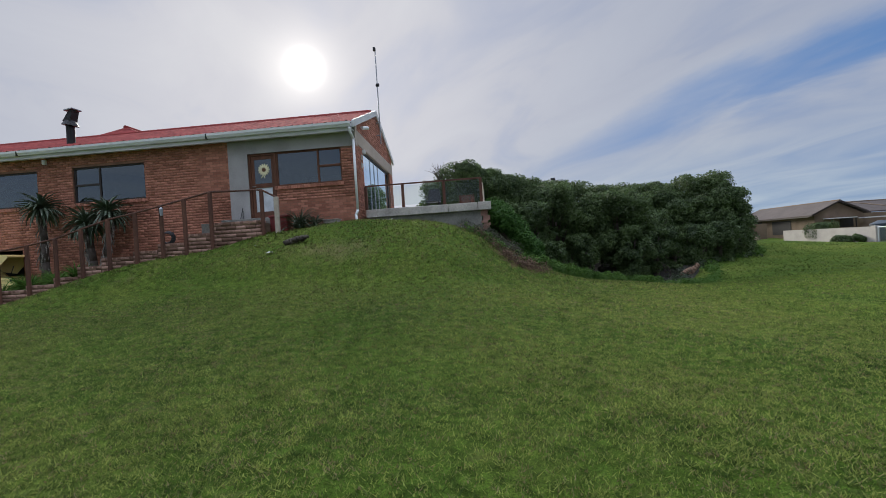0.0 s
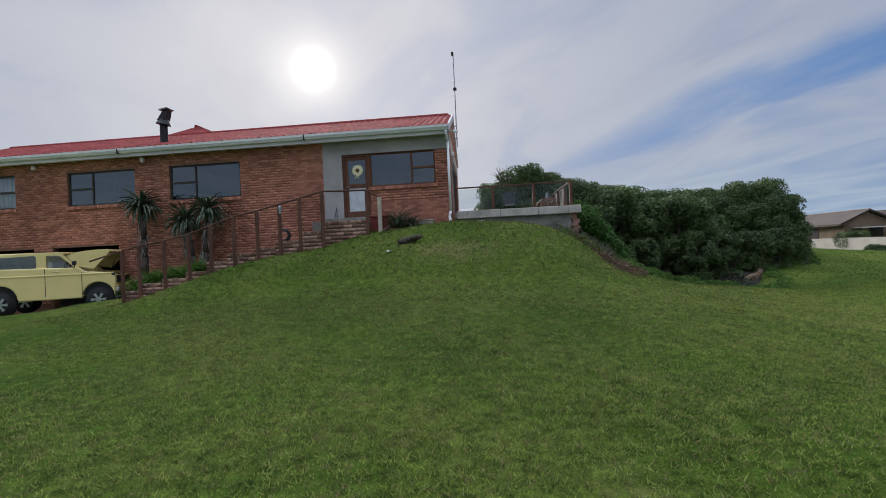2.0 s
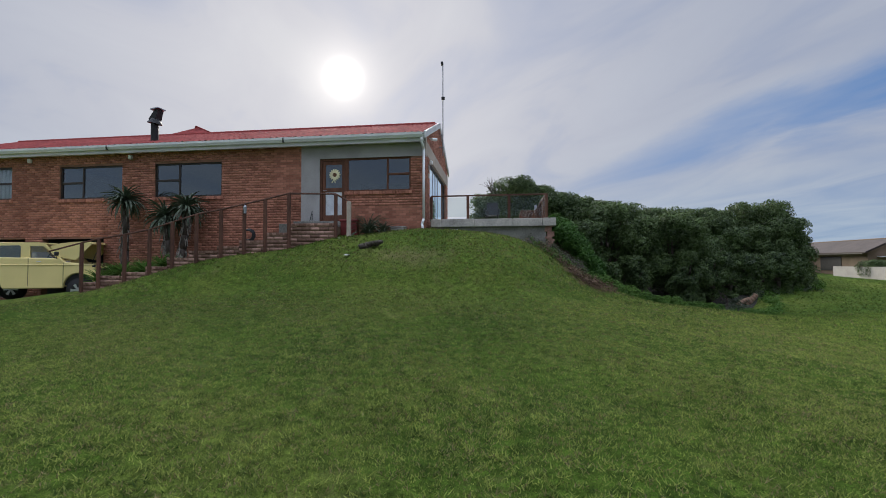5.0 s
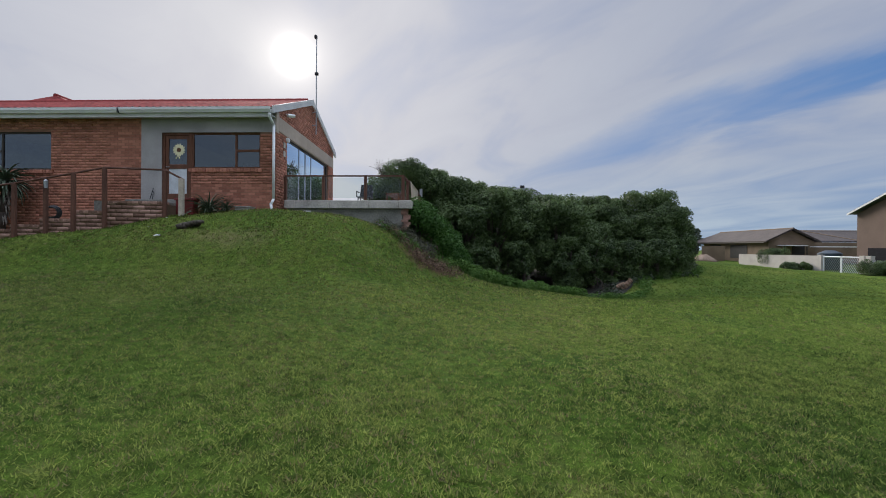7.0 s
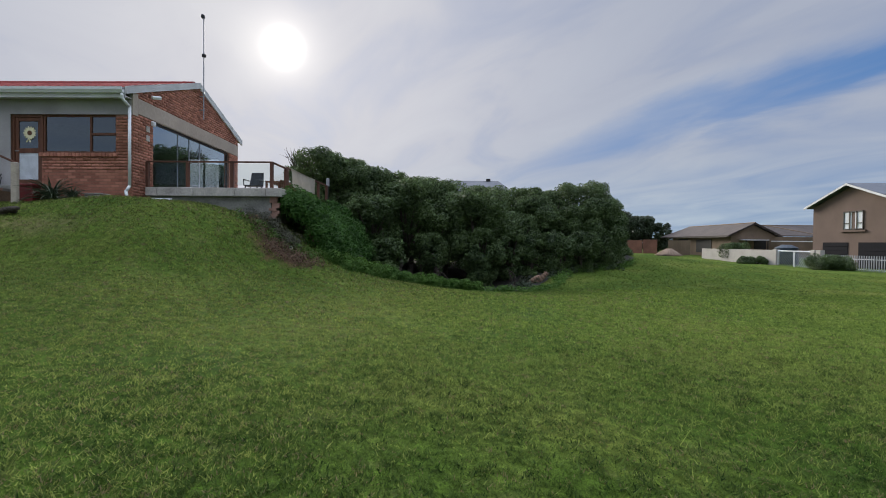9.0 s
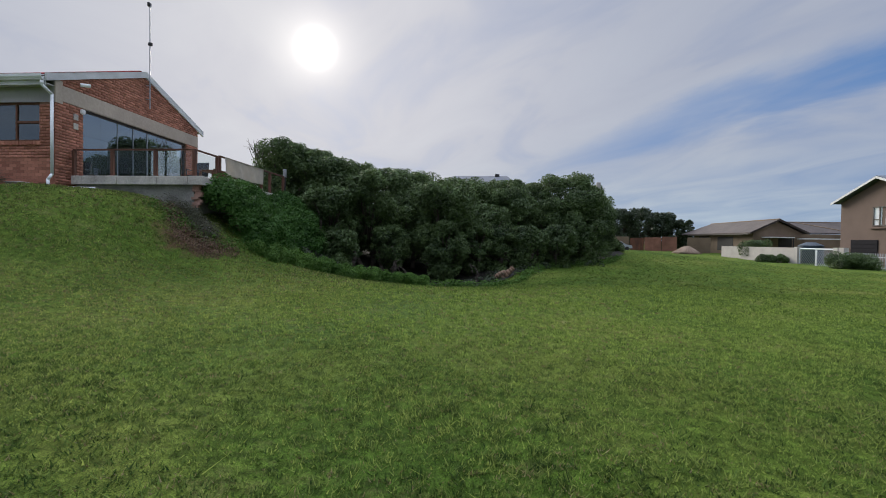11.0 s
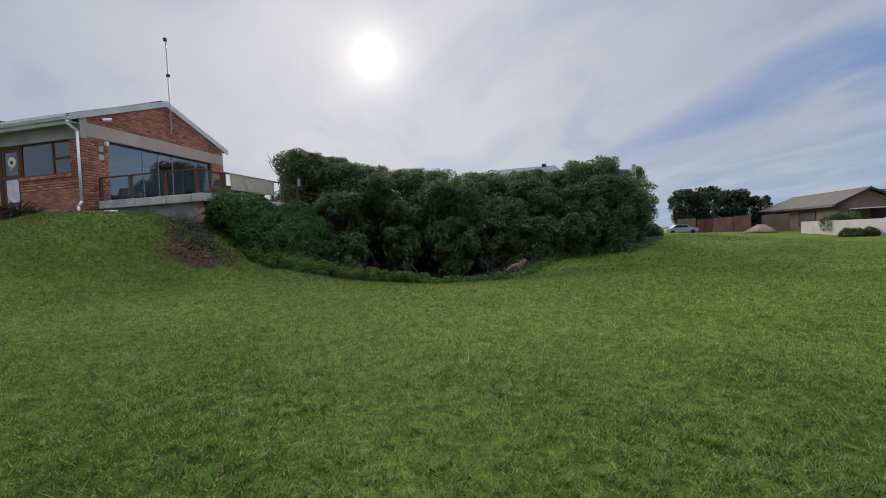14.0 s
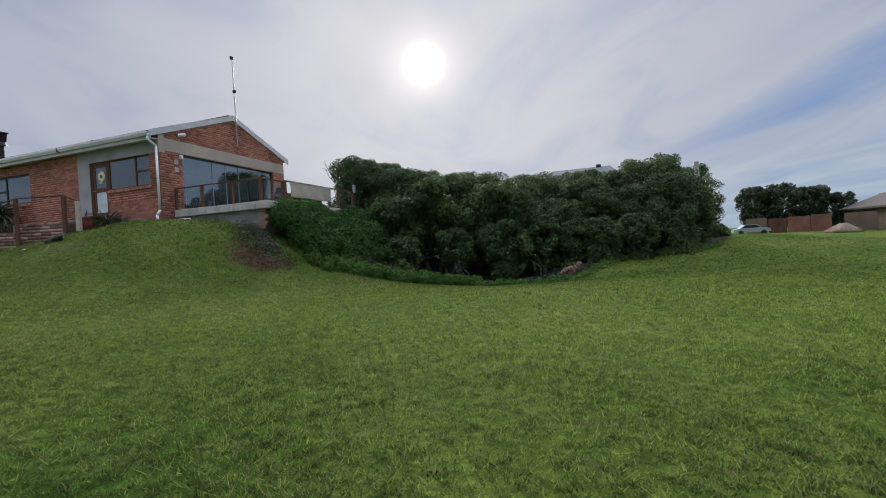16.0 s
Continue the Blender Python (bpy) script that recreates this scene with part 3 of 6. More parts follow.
def window(rect, cols, side=1, mats=(FRAME, GLASS), sill=True):
    """A timber window in the front wall: frame, transom on the narrow light, panes, brick sill."""
    x0, z0, x1, z1 = rect
    y = WY + 0.05
    bm = bmesh.new()
    f = 0.055
    bx(bm, x0, y, z0, x0 + f, y + 0.09, z1, 0.006)
    bx(bm, x1 - f, y, z0, x1, y + 0.09, z1, 0.006)
    bx(bm, x0 + f, y, z0, x1 - f, y + 0.09, z0 + f, 0.006)
    bx(bm, x0 + f, y, z1 - f, x1 - f, y + 0.09, z1, 0.006)
    mx = x0 + (x1 - x0) * cols if side > 0 else x1 - (x1 - x0) * cols
    bx(bm, mx - 0.03, y, z0 + f, mx + 0.03, y + 0.09, z1 - f, 0.006)
    zt = z0 + (z1 - z0) * 0.5
    a, b = (x0 + f, mx - 0.03) if side > 0 else (mx + 0.03, x1 - f)
    bx(bm, a, y - 0.01, zt - 0.035, b, y + 0.09, zt + 0.035, 0.006)
    w = part("window", bm, mats[0], house, "dark timber-framed window with an opening side light")
    for p, q, c, d in ((a, b, z0 + f, zt - 0.035), (a, b, zt + 0.035, z1 - f)):
        bm = bmesh.new()
        bx(bm, p, y + 0.03, c, q, y + 0.036, d)
        pane(bm, mats[1], w)
    p, q = (mx + 0.03, x1 - f) if side > 0 else (x0 + f, mx - 0.03)
    bm = bmesh.new()
    bx(bm, p, y + 0.03, z0 + f, q, y + 0.036, z1 - f)
    pane(bm, mats[1], w)
    if sill:
        u = x0 - 0.05
        while u < x1 + 0.05:
            sb = new("sill_brick", SILL_ME)
            sb.parent = w
            sb.location = (u, WY, z0)
            u += 0.11
    return w


window(WINS[0], 0.36)
window(WINS[1], 0.36)
window(WINS[2], 0.40, -1, (FRAME, GLASS_NET))
window(BIGWIN, 0.36, -1, (WOOD, GLASS))
bm = bmesh.new()
for k in range(26):
    u = -21.9 + k * 0.088
    rod(bm, (u, WY + 0.2 + 0.02 * (k % 2), 3.5), (u, WY + 0.2 + 0.02 * (k % 2), 4.8), 0.05, 0.045, 6)
part("curtain", bm, CURTAIN, house, "pale drawn curtain", True)

# glazed timber door, flower picture on the upper pane
x0, z0, x1, z1 = DOOR
bm = bmesh.new()
y = WY + 0.03
bx(bm, x0, y, z0, x0 + 0.07, y + 0.11, z1, 0.006)
bx(bm, x1 - 0.07, y, z0, x1, y + 0.11, z1, 0.006)
bx(bm, x0 + 0.07, y, z1 - 0.07, x1 - 0.07, y + 0.11, z1, 0.006)
door = part("door", bm, WOOD, house, "brown timber door with two glass panes and a flower sticker")
bm = bmesh.new()
bx(bm, x0 + 0.075, y + 0.03, z0, x0 + 0.175, y + 0.075, z1 - 0.075, 0.005)
bx(bm, x1 - 0.175, y + 0.03, z0, x1 - 0.075, y + 0.075, z1 - 0.075, 0.005)
for za, zb in ((z0, z0 + 0.2), (z0 + 0.98, z0 + 1.12), (z1 - 0.19, z1 - 0.075)):
    bx(bm, x0 + 0.175, y + 0.03, za, x1 - 0.175, y + 0.075, zb, 0.005)
leaf_d = part("door_leaf", bm, WOOD, door)
# clear lower pane: the brightness seen in its glass is painted as pale colour
PALEPANE = mat("pale_painted_pane", (0.55, 0.58, 0.62), 0.25, vary=0.2, scale=3)
for za, zb, m in ((z0 + 0.2, z0 + 0.98, PALEPANE), (z0 + 1.12, z1 - 0.19, GLASS)):
    bm = bmesh.new()
    bx(bm, x0 + 0.175, y + 0.05, za, x1 - 0.175, y + 0.056, zb)
    pane(bm, m, door) if m is GLASS else part("pane", bm, m, door)
bm = bmesh.new()
rod(bm, (x0 + 0.13, y - 0.03, z0 + 1.03), (x0 + 0.13, y + 0.03, z0 + 1.03), 0.012)
rod(bm, (x0 + 0.13, y - 0.03, z0 + 1.03), (x0 + 0.24, y - 0.03, z0 + 1.03), 0.01)
part("handle", bm, STEEL, door, "lever handle")
PETAL = mat("cream_petals", (0.8, 0.74, 0.48), 0.6, vary=0.15)
HEART = mat("brown_flower_heart", (0.12, 0.05, 0.02), 0.7)
fx, fz = (x0 + x1) / 2 + 0.03, 4.17
bm = bmesh.new()
for k in range(14):
    a = k * math.tau / 14
    m = Matrix.Translation((fx + 0.13 * math.cos(a), y + 0.043, fz + 0.13 * math.sin(a))) @ Matrix.Rotation(-a, 4, "Y") @ Matrix.Diagonal((0.075, 0.004, 0.032, 1))
    bmesh.ops.create_uvsphere(bm, u_segments=8, v_segments=6, radius=1, matrix=m)
part("flower_sticker", bm, PETAL, door, "large cream and yellow sunflower sticker", True)
bm = bmesh.new()
rod(bm, (fx, y + 0.034, fz), (fx, y + 0.05, fz), 0.07, n_side=16)
part("flower_heart", bm, HEART, door)
bm = bmesh.new()
for q in ((-0.1, -0.27), (0.02, -0.27)):
    rod(bm, (fx + q[0], y + 0.043, fz + q[1]), (fx - 0.02, y + 0.043, fz - 0.15), 0.02, 0.008, 6)
part("flower_leaf", bm, PETAL, door)

# wide sliding glass front in the gable
gy0, gz0, gy1, gz1 = GWIN
xg = GX - 0.14
bm = bmesh.new()
bx(bm, xg, gy0, gz0, xg + 0.07, gy0 + 0.06, gz1)
bx(bm, xg, gy1 - 0.06, gz0, xg + 0.07, gy1, gz1)
bx(bm, xg, gy0 + 0.06, gz1 - 0.08, xg + 0.07, gy1 - 0.06, gz1)
bx(bm, xg, gy0 + 0.06, gz0, xg + 0.07, gy1 - 0.06, gz0 + 0.05)
gw = part("gable_window", bm, FRAME, house, "wall-wide frameless glass doors under a concrete beam")
wpane = (gy1 - gy0 - 0.12) / 7
for k in range(7):
    a = gy0 + 0.06 + k * wpane
    bm = bmesh.new()
    bx(bm, xg + 0.03, a + 0.004, gz0 + 0.05, xg + 0.04, a + wpane - 0.004, gz1 - 0.08)
    pane(bm, GLASS_GABLE, gw, (1, 0, 0))
    if k in (2, 3, 4):
        part("glass_edge", bx(bmesh.new(), xg + 0.045, a - 0.008, gz0 + 0.05, xg + 0.06, a + 0.008, gz1 - 0.08), PALESTEEL, gw, "pale edge of a glass leaf")

# roof: profiled red sheeting on both slopes
OV = GX + 0.06
EY, BY = 13.66, 21.2


def sheet(name, ya, za, yb, zb, x0, x1, hip=0.0):
    """One slope of interlocking tile profile: rolls along the slope, courses across it."""
    cols, rows = int((x1 - x0) / 0.05), 12
    u = np.linspace(0, 1, cols + 1)
    v = np.linspace(0, 1, rows * 4 + 1)
    U, W = np.meshgrid(u, v)
    lean = x0 + hip * W
    Xs = lean + (x1 - lean) * U
    ripple = 0.022 * np.cos(Xs / 0.22 * math.tau)
    lap = 0.014 * (1 - (W * rows) % 1.0)
    Ys, Zs = ya + (yb - ya) * W, za + (zb - za) * W + ripple + lap
    k = cols + 1
    i = (np.arange(rows * 4)[:, None] * k + np.arange(cols)[None]).reshape(-1)
    return raw(name, np.stack([Xs, Ys, Zs], -1).reshape(-1, 3), np.stack([i, i + 1, i + k + 1, i + k], -1), ROOF, roof, smooth=True)


# slab coloured near-black to give the shade in gaps under the tile rolls
bm = bmesh.new()
for (ya, yb) in ((EY, RIDGE_Y), (BY, RIDGE_Y)):
    poly(bm, ((LX - 0.3, ya, roof_z(ya) - 0.07), (OV - 0.06, ya, roof_z(ya) - 0.07), (OV - 0.06, RIDGE_Y, RIDGE_Z - 0.07), (LX - 0.3, RIDGE_Y, RIDGE_Z - 0.07)), (0, 0, 0.03))
roof = part("roof", bm, FRAME, house, "red roof of interlocking tile profile")
sheet("roof_slope", EY, roof_z(EY), RIDGE_Y, RIDGE_Z, LX - 0.35, OV, 0.0)
sheet("roof_slope", BY, roof_z(BY), RIDGE_Y, RIDGE_Z, LX - 0.35, OV, 0.0)
cap = bmesh.new()
rod(cap, (0, 0, -0.02), (0.43, 0, -0.012), 0.10, 0.088, 12)
cap_me = bpy.data.meshes.new("ridge_tile")
cap.to_mesh(cap_me)
cap.free()
cap_me.materials.append(ROOF)
u = LX - 0.35
while u < OV - 0.5:
    t = new("ridge_tile", cap_me)
    t.parent = roof
    t.location = (u, RIDGE_Y, RIDGE_Z)
    u += 0.42
# wing roof that runs back behind the ridge, ending in a small gablet
bm = bmesh.new()
wx, wt = -16.7, 8.0
for sgn in (-1, 1):
    poly(bm, ((wx + sgn * 3.4, 18.4, 6.5), (wx, 20.3, wt), (wx, 28, wt), (wx + sgn * 3.4, 28, 6.5)), (0, 0, 0.05))
poly(bm, ((wx - 3.4, 18.4, 6.5), (wx + 3.4, 18.4, 6.5), (wx, 20.3, wt)), (0, 0, 0.05))
rod(bm, (wx, 20.2, wt + 0.03), (wx, 28, wt + 0.03), 0.09)
part("wing_roof", bm, ROOF, roof, "red hipped wing roof behind the ridge")

bm = bmesh.new()
for ya in (EY, BY):
    s = 1 if ya < RIDGE_Y else -1
    poly(bm, ((OV - 0.06, ya, roof_z(ya) - 0.19), (OV - 0.06, RIDGE_Y, RIDGE_Z - 0.19), (OV - 0.06, RIDGE_Y, RIDGE_Z + 0.03), (OV - 0.06, ya, roof_z(ya) + 0.03)), (0.06, 0, 0))
part("bargeboard", bm, FASCIA, house, "grey painted barge board")
bm = bmesh.new()
bx(bm, LX - 0.3, EY + 0.02, 5.10, OV - 0.07, EY + 0.05, 5.38)
bx(bm, LX - 0.3, EY + 0.05, 5.14, OV - 0.07, WY - 0.02, 5.165)
part("fascia", bm, FASCIA, house, "grey painted fascia and soffit")
# ogee gutter in three lengths
prof = ((0, 0.13), (-0.005, 0.0), (-0.07, 0.0), (-0.09, 0.035), (-0.115, 0.07), (-0.12, 0.13), (-0.105, 0.13), (-0.1, 0.075), (-0.07, 0.02), (-0.02, 0.02), (-0.015, 0.13))
for a, b in ((LX - 0.3, -15.2), (-15.19, -8.55), (-8.54, OV - 0.08)):
    bm = bmesh.new()
    ring = [[bm.verts.new((u, EY + 0.018 + p[0], 5.22 + 1.2 * p[1])) for p in prof] for u in (a, b)]
    for i in range(len(prof)):
        j = (i + 1) % len(prof)
        bm.faces.new((ring[0][i], ring[0][j], ring[1][j], ring[1][i]))
    bm.faces.new(ring[0]), bm.faces.new(ring[1][::-1])
    part("gutter", bm, WHITE, house, "white metal gutter")
for u in (-15.195, -8.545):
    part("gutter_joint", bx(bmesh.new(), u - 0.02, EY - 0.108, 5.212, u + 0.02, EY + 0.016, 5.36), BLACK, house)
bm = bmesh.new()
pipe = ((-3.86, EY - 0.03, 5.2), (-3.86, EY - 0.03, 5.08), (-3.84, WY - 0.07, 4.9), (-3.84, WY - 0.07, 2.62), (-3.88, WY - 0.16, 2.45), (-3.84, WY - 0.16, 2.18), (-3.6, WY - 0.22, 2.12))
for a, b in zip(pipe, pipe[1:]):
    rod(bm, a, b, 0.042, n_side=12)
    bmesh.ops.create_uvsphere(bm, u_segments=10, v_segments=6, radius=0.044, matrix=Matrix.Translation(b))
part("downpipe", bm, WHITE, house, "white round downpipe with an offset at the foot", True)
# chimney flue with a cowl
bm = bmesh.new()
rod(bm, (-14.32, 14.75, 5.7), (-14.32, 14.75, 6.5), 0.13, n_side=16)
rod(bm, (-14.32, 14.75, 6.45), (-14.29, 14.75, 6.62), 0.26, 0.16, 16)
poly(bm, ((-14.47, 14.6, 6.6), (-14.17, 14.6, 6.6), (-14.09, 14.6, 6.95), (-14.21, 14.6, 6.95)), (0, 0.3, 0))
part("flue", bm, BLACK, house, "black metal flue with a turning cowl")
bm = bmesh.new()
poly(bm, ((-14.35, 14.55, 6.93), (-14.03, 14.55, 6.99), (-14.03, 14.55, 7.02), (-14.35, 14.55, 6.98)), (0, 0.4, 0))
part("flue_cap", bm, STEEL, house)
# mast
bm = bmesh.new()
rod(bm, (GX + 0.16, 17.65, 5.55), (GX + 0.16, 17.65, 9.4), 0.022, n_side=8)
mast = part("mast", bm, STEEL, house, "thin steel mast with small sensors")
bm = bmesh.new()
bx(bm, GX + 0.08, 17.58, 9.28, GX + 0.18, 17.72, 9.42, 0.02)
part("sensor", bm, BLACK, mast)
part("sensor", bx(bmesh.new(), GX + 0.1, 17.6, 7.85, GX + 0.24, 17.7, 7.97, 0.02), BLACK, mast)
for zc in (5.9, 6.4):
    part("bracket", rod(bmesh.new(), (GX, 17.65, zc), (GX + 0.2, 17.65, zc), 0.02), STEEL, mast)
# camera under the gable, lamp and two number tiles on the pier
bm = bmesh.new()
rod(bm, (GX, 14.85, 5.5), (GX + 0.15, 14.85, 5.46), 0.025)
rod(bm, (GX + 0.1, 14.72, 5.43), (GX + 0.24, 14.93, 5.47), 0.055, n_side=12)
part("surveillance_camera", bm, WHITE, house, "white cylindrical camera on a bracket")
bm = bmesh.new()
bx(bm, GX + 0.01, 14.78, 4.58, GX + 0.12, 14.9, 4.72, 0.02)
part("wall_lamp", bm, WHITE, house)
for zc in (4.44, 4.16):
    bm = bmesh.new()
    bx(bm, GX + 0.012, 14.56, zc - 0.09, GX + 0.035, 14.72, zc + 0.09, 0.004)
    part("wall_tile", bm, CONCRETE, house, "small pale wall plaque")
for u in (-10.2 - 4.35, -18.75):
    bm = bmesh.new()
    bx(bm, u - 0.06, WY - 0.13, 4.92, u + 0.06, WY - 0.012, 5.08, 0.02)
    part("wall_lamp", bm, WHITE, house, "small white bulkhead lamp")

# the gable end stands slightly out of square
for ob in house.children_recursive:
    if ob.data.users == 1:
        for v in ob.data.vertices:
            v.co.x -= 0.028 * max(v.co.y - WY, 0) * min(max(v.co.x + 5.0, 0.0), 1.0)

# ---- patio ----
PZ = 2.64
patio = thing("patio", "raised concrete terrace with weathered cap slabs", "terrace", kind="structure")
bm = bmesh.new()
bx(bm, GX + 0.2, 14.46, 1.0, 0.08, 21.0, 2.38)
part("retaining_wall", bm, CONCRETE_DARK, patio, "stained concrete retaining wall")
u = GX + 0.12
for wdt in (0.35, 1.1, 1.25, 0.95, 0.43):
    bm = bmesh.new()
    bx(bm, u, 14.34, 2.38, u + wdt - 0.012, 14.9, PZ + rng.uniform(-0.006, 0.006), 0.012)
    part("cap_slab", bm, CONCRETE, patio)
    u += wdt
y = 14.91
while y < 20.9:
    bm = bmesh.new()
    bx(bm, -0.3, y, 2.38, 0.2, y + 0.98, PZ + rng.uniform(-0.006, 0.006), 0.012)
    part("cap_slab", bm, CONCRETE, patio)
    y += 1.0
bm = bmesh.new()
bx(bm, GX + 0.03, 14.91, 2.42, -0.31, 21.0, 2.62)
part("floor", bm, CONCRETE, patio, "concrete terrace floor")


def railing(name, label, pts, post_h, panes=True):
    """Timber posts with a top rail, clear panels between them."""
    rail = thing(name, label, "railing")
    for p in pts:
        bm = bmesh.new()
        bx(bm, p[0] - 0.045, p[1] - 0.045, PZ, p[0] + 0.045, p[1] + 0.045, PZ + post_h - 0.02, 0.006)
        part("post", bm, WOODPOST, rail)
    for a, b in zip(pts, pts[1:]):
        d = Vector((b[0] - a[0], b[1] - a[1], 0))
        m = Matrix.Translation(((a[0] + b[0]) / 2, (a[1] + b[1]) / 2, PZ + post_h)) @ Matrix.Rotation(math.atan2(d.y, d.x), 4, "Z")
        bm = bmesh.new()
        bx(bm, -d.length / 2 - 0.02, -0.045, -0.018, d.length / 2 + 0.02, 0.045, 0.022, 0.006)
        bmesh.ops.transform(bm, matrix=m, verts=bm.verts)
        part("top_rail", bm, WOODPOST, rail)
        if panes:
            bm = bmesh.new()
            bx(bm, -d.length / 2 + 0.06, -0.004, -post_h + 0.08, d.length / 2 - 0.06, 0.004, -0.05)
            bmesh.ops.transform(bm, matrix=m, verts=bm.verts)
            pane(bm, GLASS_CLEAR, rail, (0, -1, 0) if abs(d.x) > abs(d.y) else (1, 0, 0), label="clear glass panel")
    return rail


railing("railing", "brown timber railing with clear panels on the terrace edge", ((GX + 0.12, 14.46), (-2.45, 14.46), (-1.1, 14.46), (0.1, 14.46), (0.1, 15.6)), 0.78)
railing("railing", "brown timber railing half covered by canvas", ((0.1, 15.72), (0.1, 17.1), (0.1, 18.5), (0.1, 19.2), (0.1, 20.4)), 0.82, False)
bm = bmesh.new()
cols, rows = 40, 10
grid = [[bm.verts.new((0.17 + 0.018 * math.sin(i * 0.9 + j * 0.3) + 0.03 * (rows - j) / rows, 15.9 + 2.6 * i / cols, PZ + 0.24 + 0.6 * j / rows - 0.02 * math.sin(i / cols * math.pi))) for j in range(rows + 1)] for i in range(cols + 1)]
for i in range(cols):
    for j in range(rows):
        bm.faces.new((grid[i][j], grid[i + 1][j], grid[i + 1][j + 1], grid[i][j + 1]))
bmesh.ops.solidify(bm, geom=bm.faces[:], thickness=0.015)
tagged(part("canvas_sheet", bm, CANVAS, None, smooth=True), "beige canvas sheet hung over the terrace railing", "canvas")

# bench added to block the sky in the gap below the canvas
bench = thing("wooden_bench", "dark timber bench added behind the canvas to darken the gap below it", "bench", (-0.45, 17.1, 2.62))
for k in range(4):
    part("seat_slat", bx(bmesh.new(), -0.24 + 0.12 * k, -1.25, 0.40, -0.14 + 0.12 * k, 1.25, 0.435, 0.005), WOOD, bench)
for k in range(3):
    part("back_slat", bx(bmesh.new(), 0.26, -1.25, 0.1 + 0.13 * k, 0.29, 1.25, 0.21 + 0.13 * k, 0.005), WOOD, bench)
for yy in (-1.2, 0.0, 1.2):
    for xx in (-0.2, 0.22):
        part("leg", bx(bmesh.new(), xx - 0.03, yy - 0.03, 0, xx + 0.03, yy + 0.03, 0.4, 0.005), WOOD, bench)

chair = thing("garden_chair", "dark plastic garden chair standing on the terrace", "chair", (-1.75, 17.4, 2.62))
for xx in (-0.24, 0.24):
    for yy in (-0.22, 0.22):
        part("leg", rod(bmesh.new(), (xx, yy, 0), (0.88 * xx, 0.88 * yy, 0.44), 0.022, n_side=8), BLACK, chair)
part("seat", bx(bmesh.new(), -0.26, -0.25, 0.42, 0.26, 0.25, 0.46, 0.015), BLACK, chair)
part("backrest", poly(bmesh.new(), ((-0.26, 0.22, 0.46), (0.26, 0.22, 0.46), (0.22, 0.36, 0.98), (-0.22, 0.36, 0.98)), (0, 0.03, 0)), BLACK, chair)
for xx in (-0.27, 0.27):
    part("armrest", bx(bmesh.new(), xx - 0.03, -0.22, 0.64, xx + 0.03, 0.26, 0.67, 0.01), BLACK, chair)
    part("arm_post", rod(bmesh.new(), (xx, -0.2, 0.44), (xx, -0.2, 0.64), 0.02, n_side=8), BLACK, chair)

# ---- foliage ----
def leaves(centres, radii, count, size, up=0.25, spread=0.25, flat=1.0, crown=0.0):
    """Leaf blades on the outer shells of many clumps: returns verts and quads."""
    centres, radii = np.asarray(centres, float), np.asarray(radii, float)
    w = radii**2
    pick = rng.choice(len(centres), count, p=w / w.sum())
    d = rng.normal(size=(count, 3)) + np.array((0, 0, crown))
    d /= np.linalg.norm(d, axis=1)[:, None]
    r = radii[pick] * (1 - spread * rng.random(count) ** 1.5)
    sc = np.array((1, 1, flat))
    p = centres[pick] + d * r[:, None] * sc
    nrm = d + rng.normal(scale=0.55, size=(count, 3)) + np.array((0, 0, up))
    nrm /= np.linalg.norm(nrm, axis=1)[:, None]
    t = np.cross(nrm, rng.normal(size=(count, 3)))
    t /= np.linalg.norm(t, axis=1)[:, None] + 1e-9
    b = np.cross(nrm, t)
    s = size * rng.uniform(0.6, 1.3, count)[:, None]
    v = np.stack([p - t * s * 0.75, p + b * s * 0.33 + nrm * s * 0.1, p + t * s * 0.75, p - b * s * 0.33 + nrm * s * 0.1], 1)
    return v.reshape(-1, 3), np.arange(count * 4).reshape(-1, 4)


def limb(bm, a, b, r0, r1, bend, seg=5):
    a, b, bend = Vector(a), Vector(b), Vector(bend)
    prev = a
    for k in range(1, seg + 1):
        t = k / seg
        q = a.lerp(b, t) + bend * math.sin(t * math.pi)
        rod(bm, prev, q, r0 + (r1 - r0) * (k - 1) / seg, r0 + (r1 - r0) * t, 7)
        prev = q


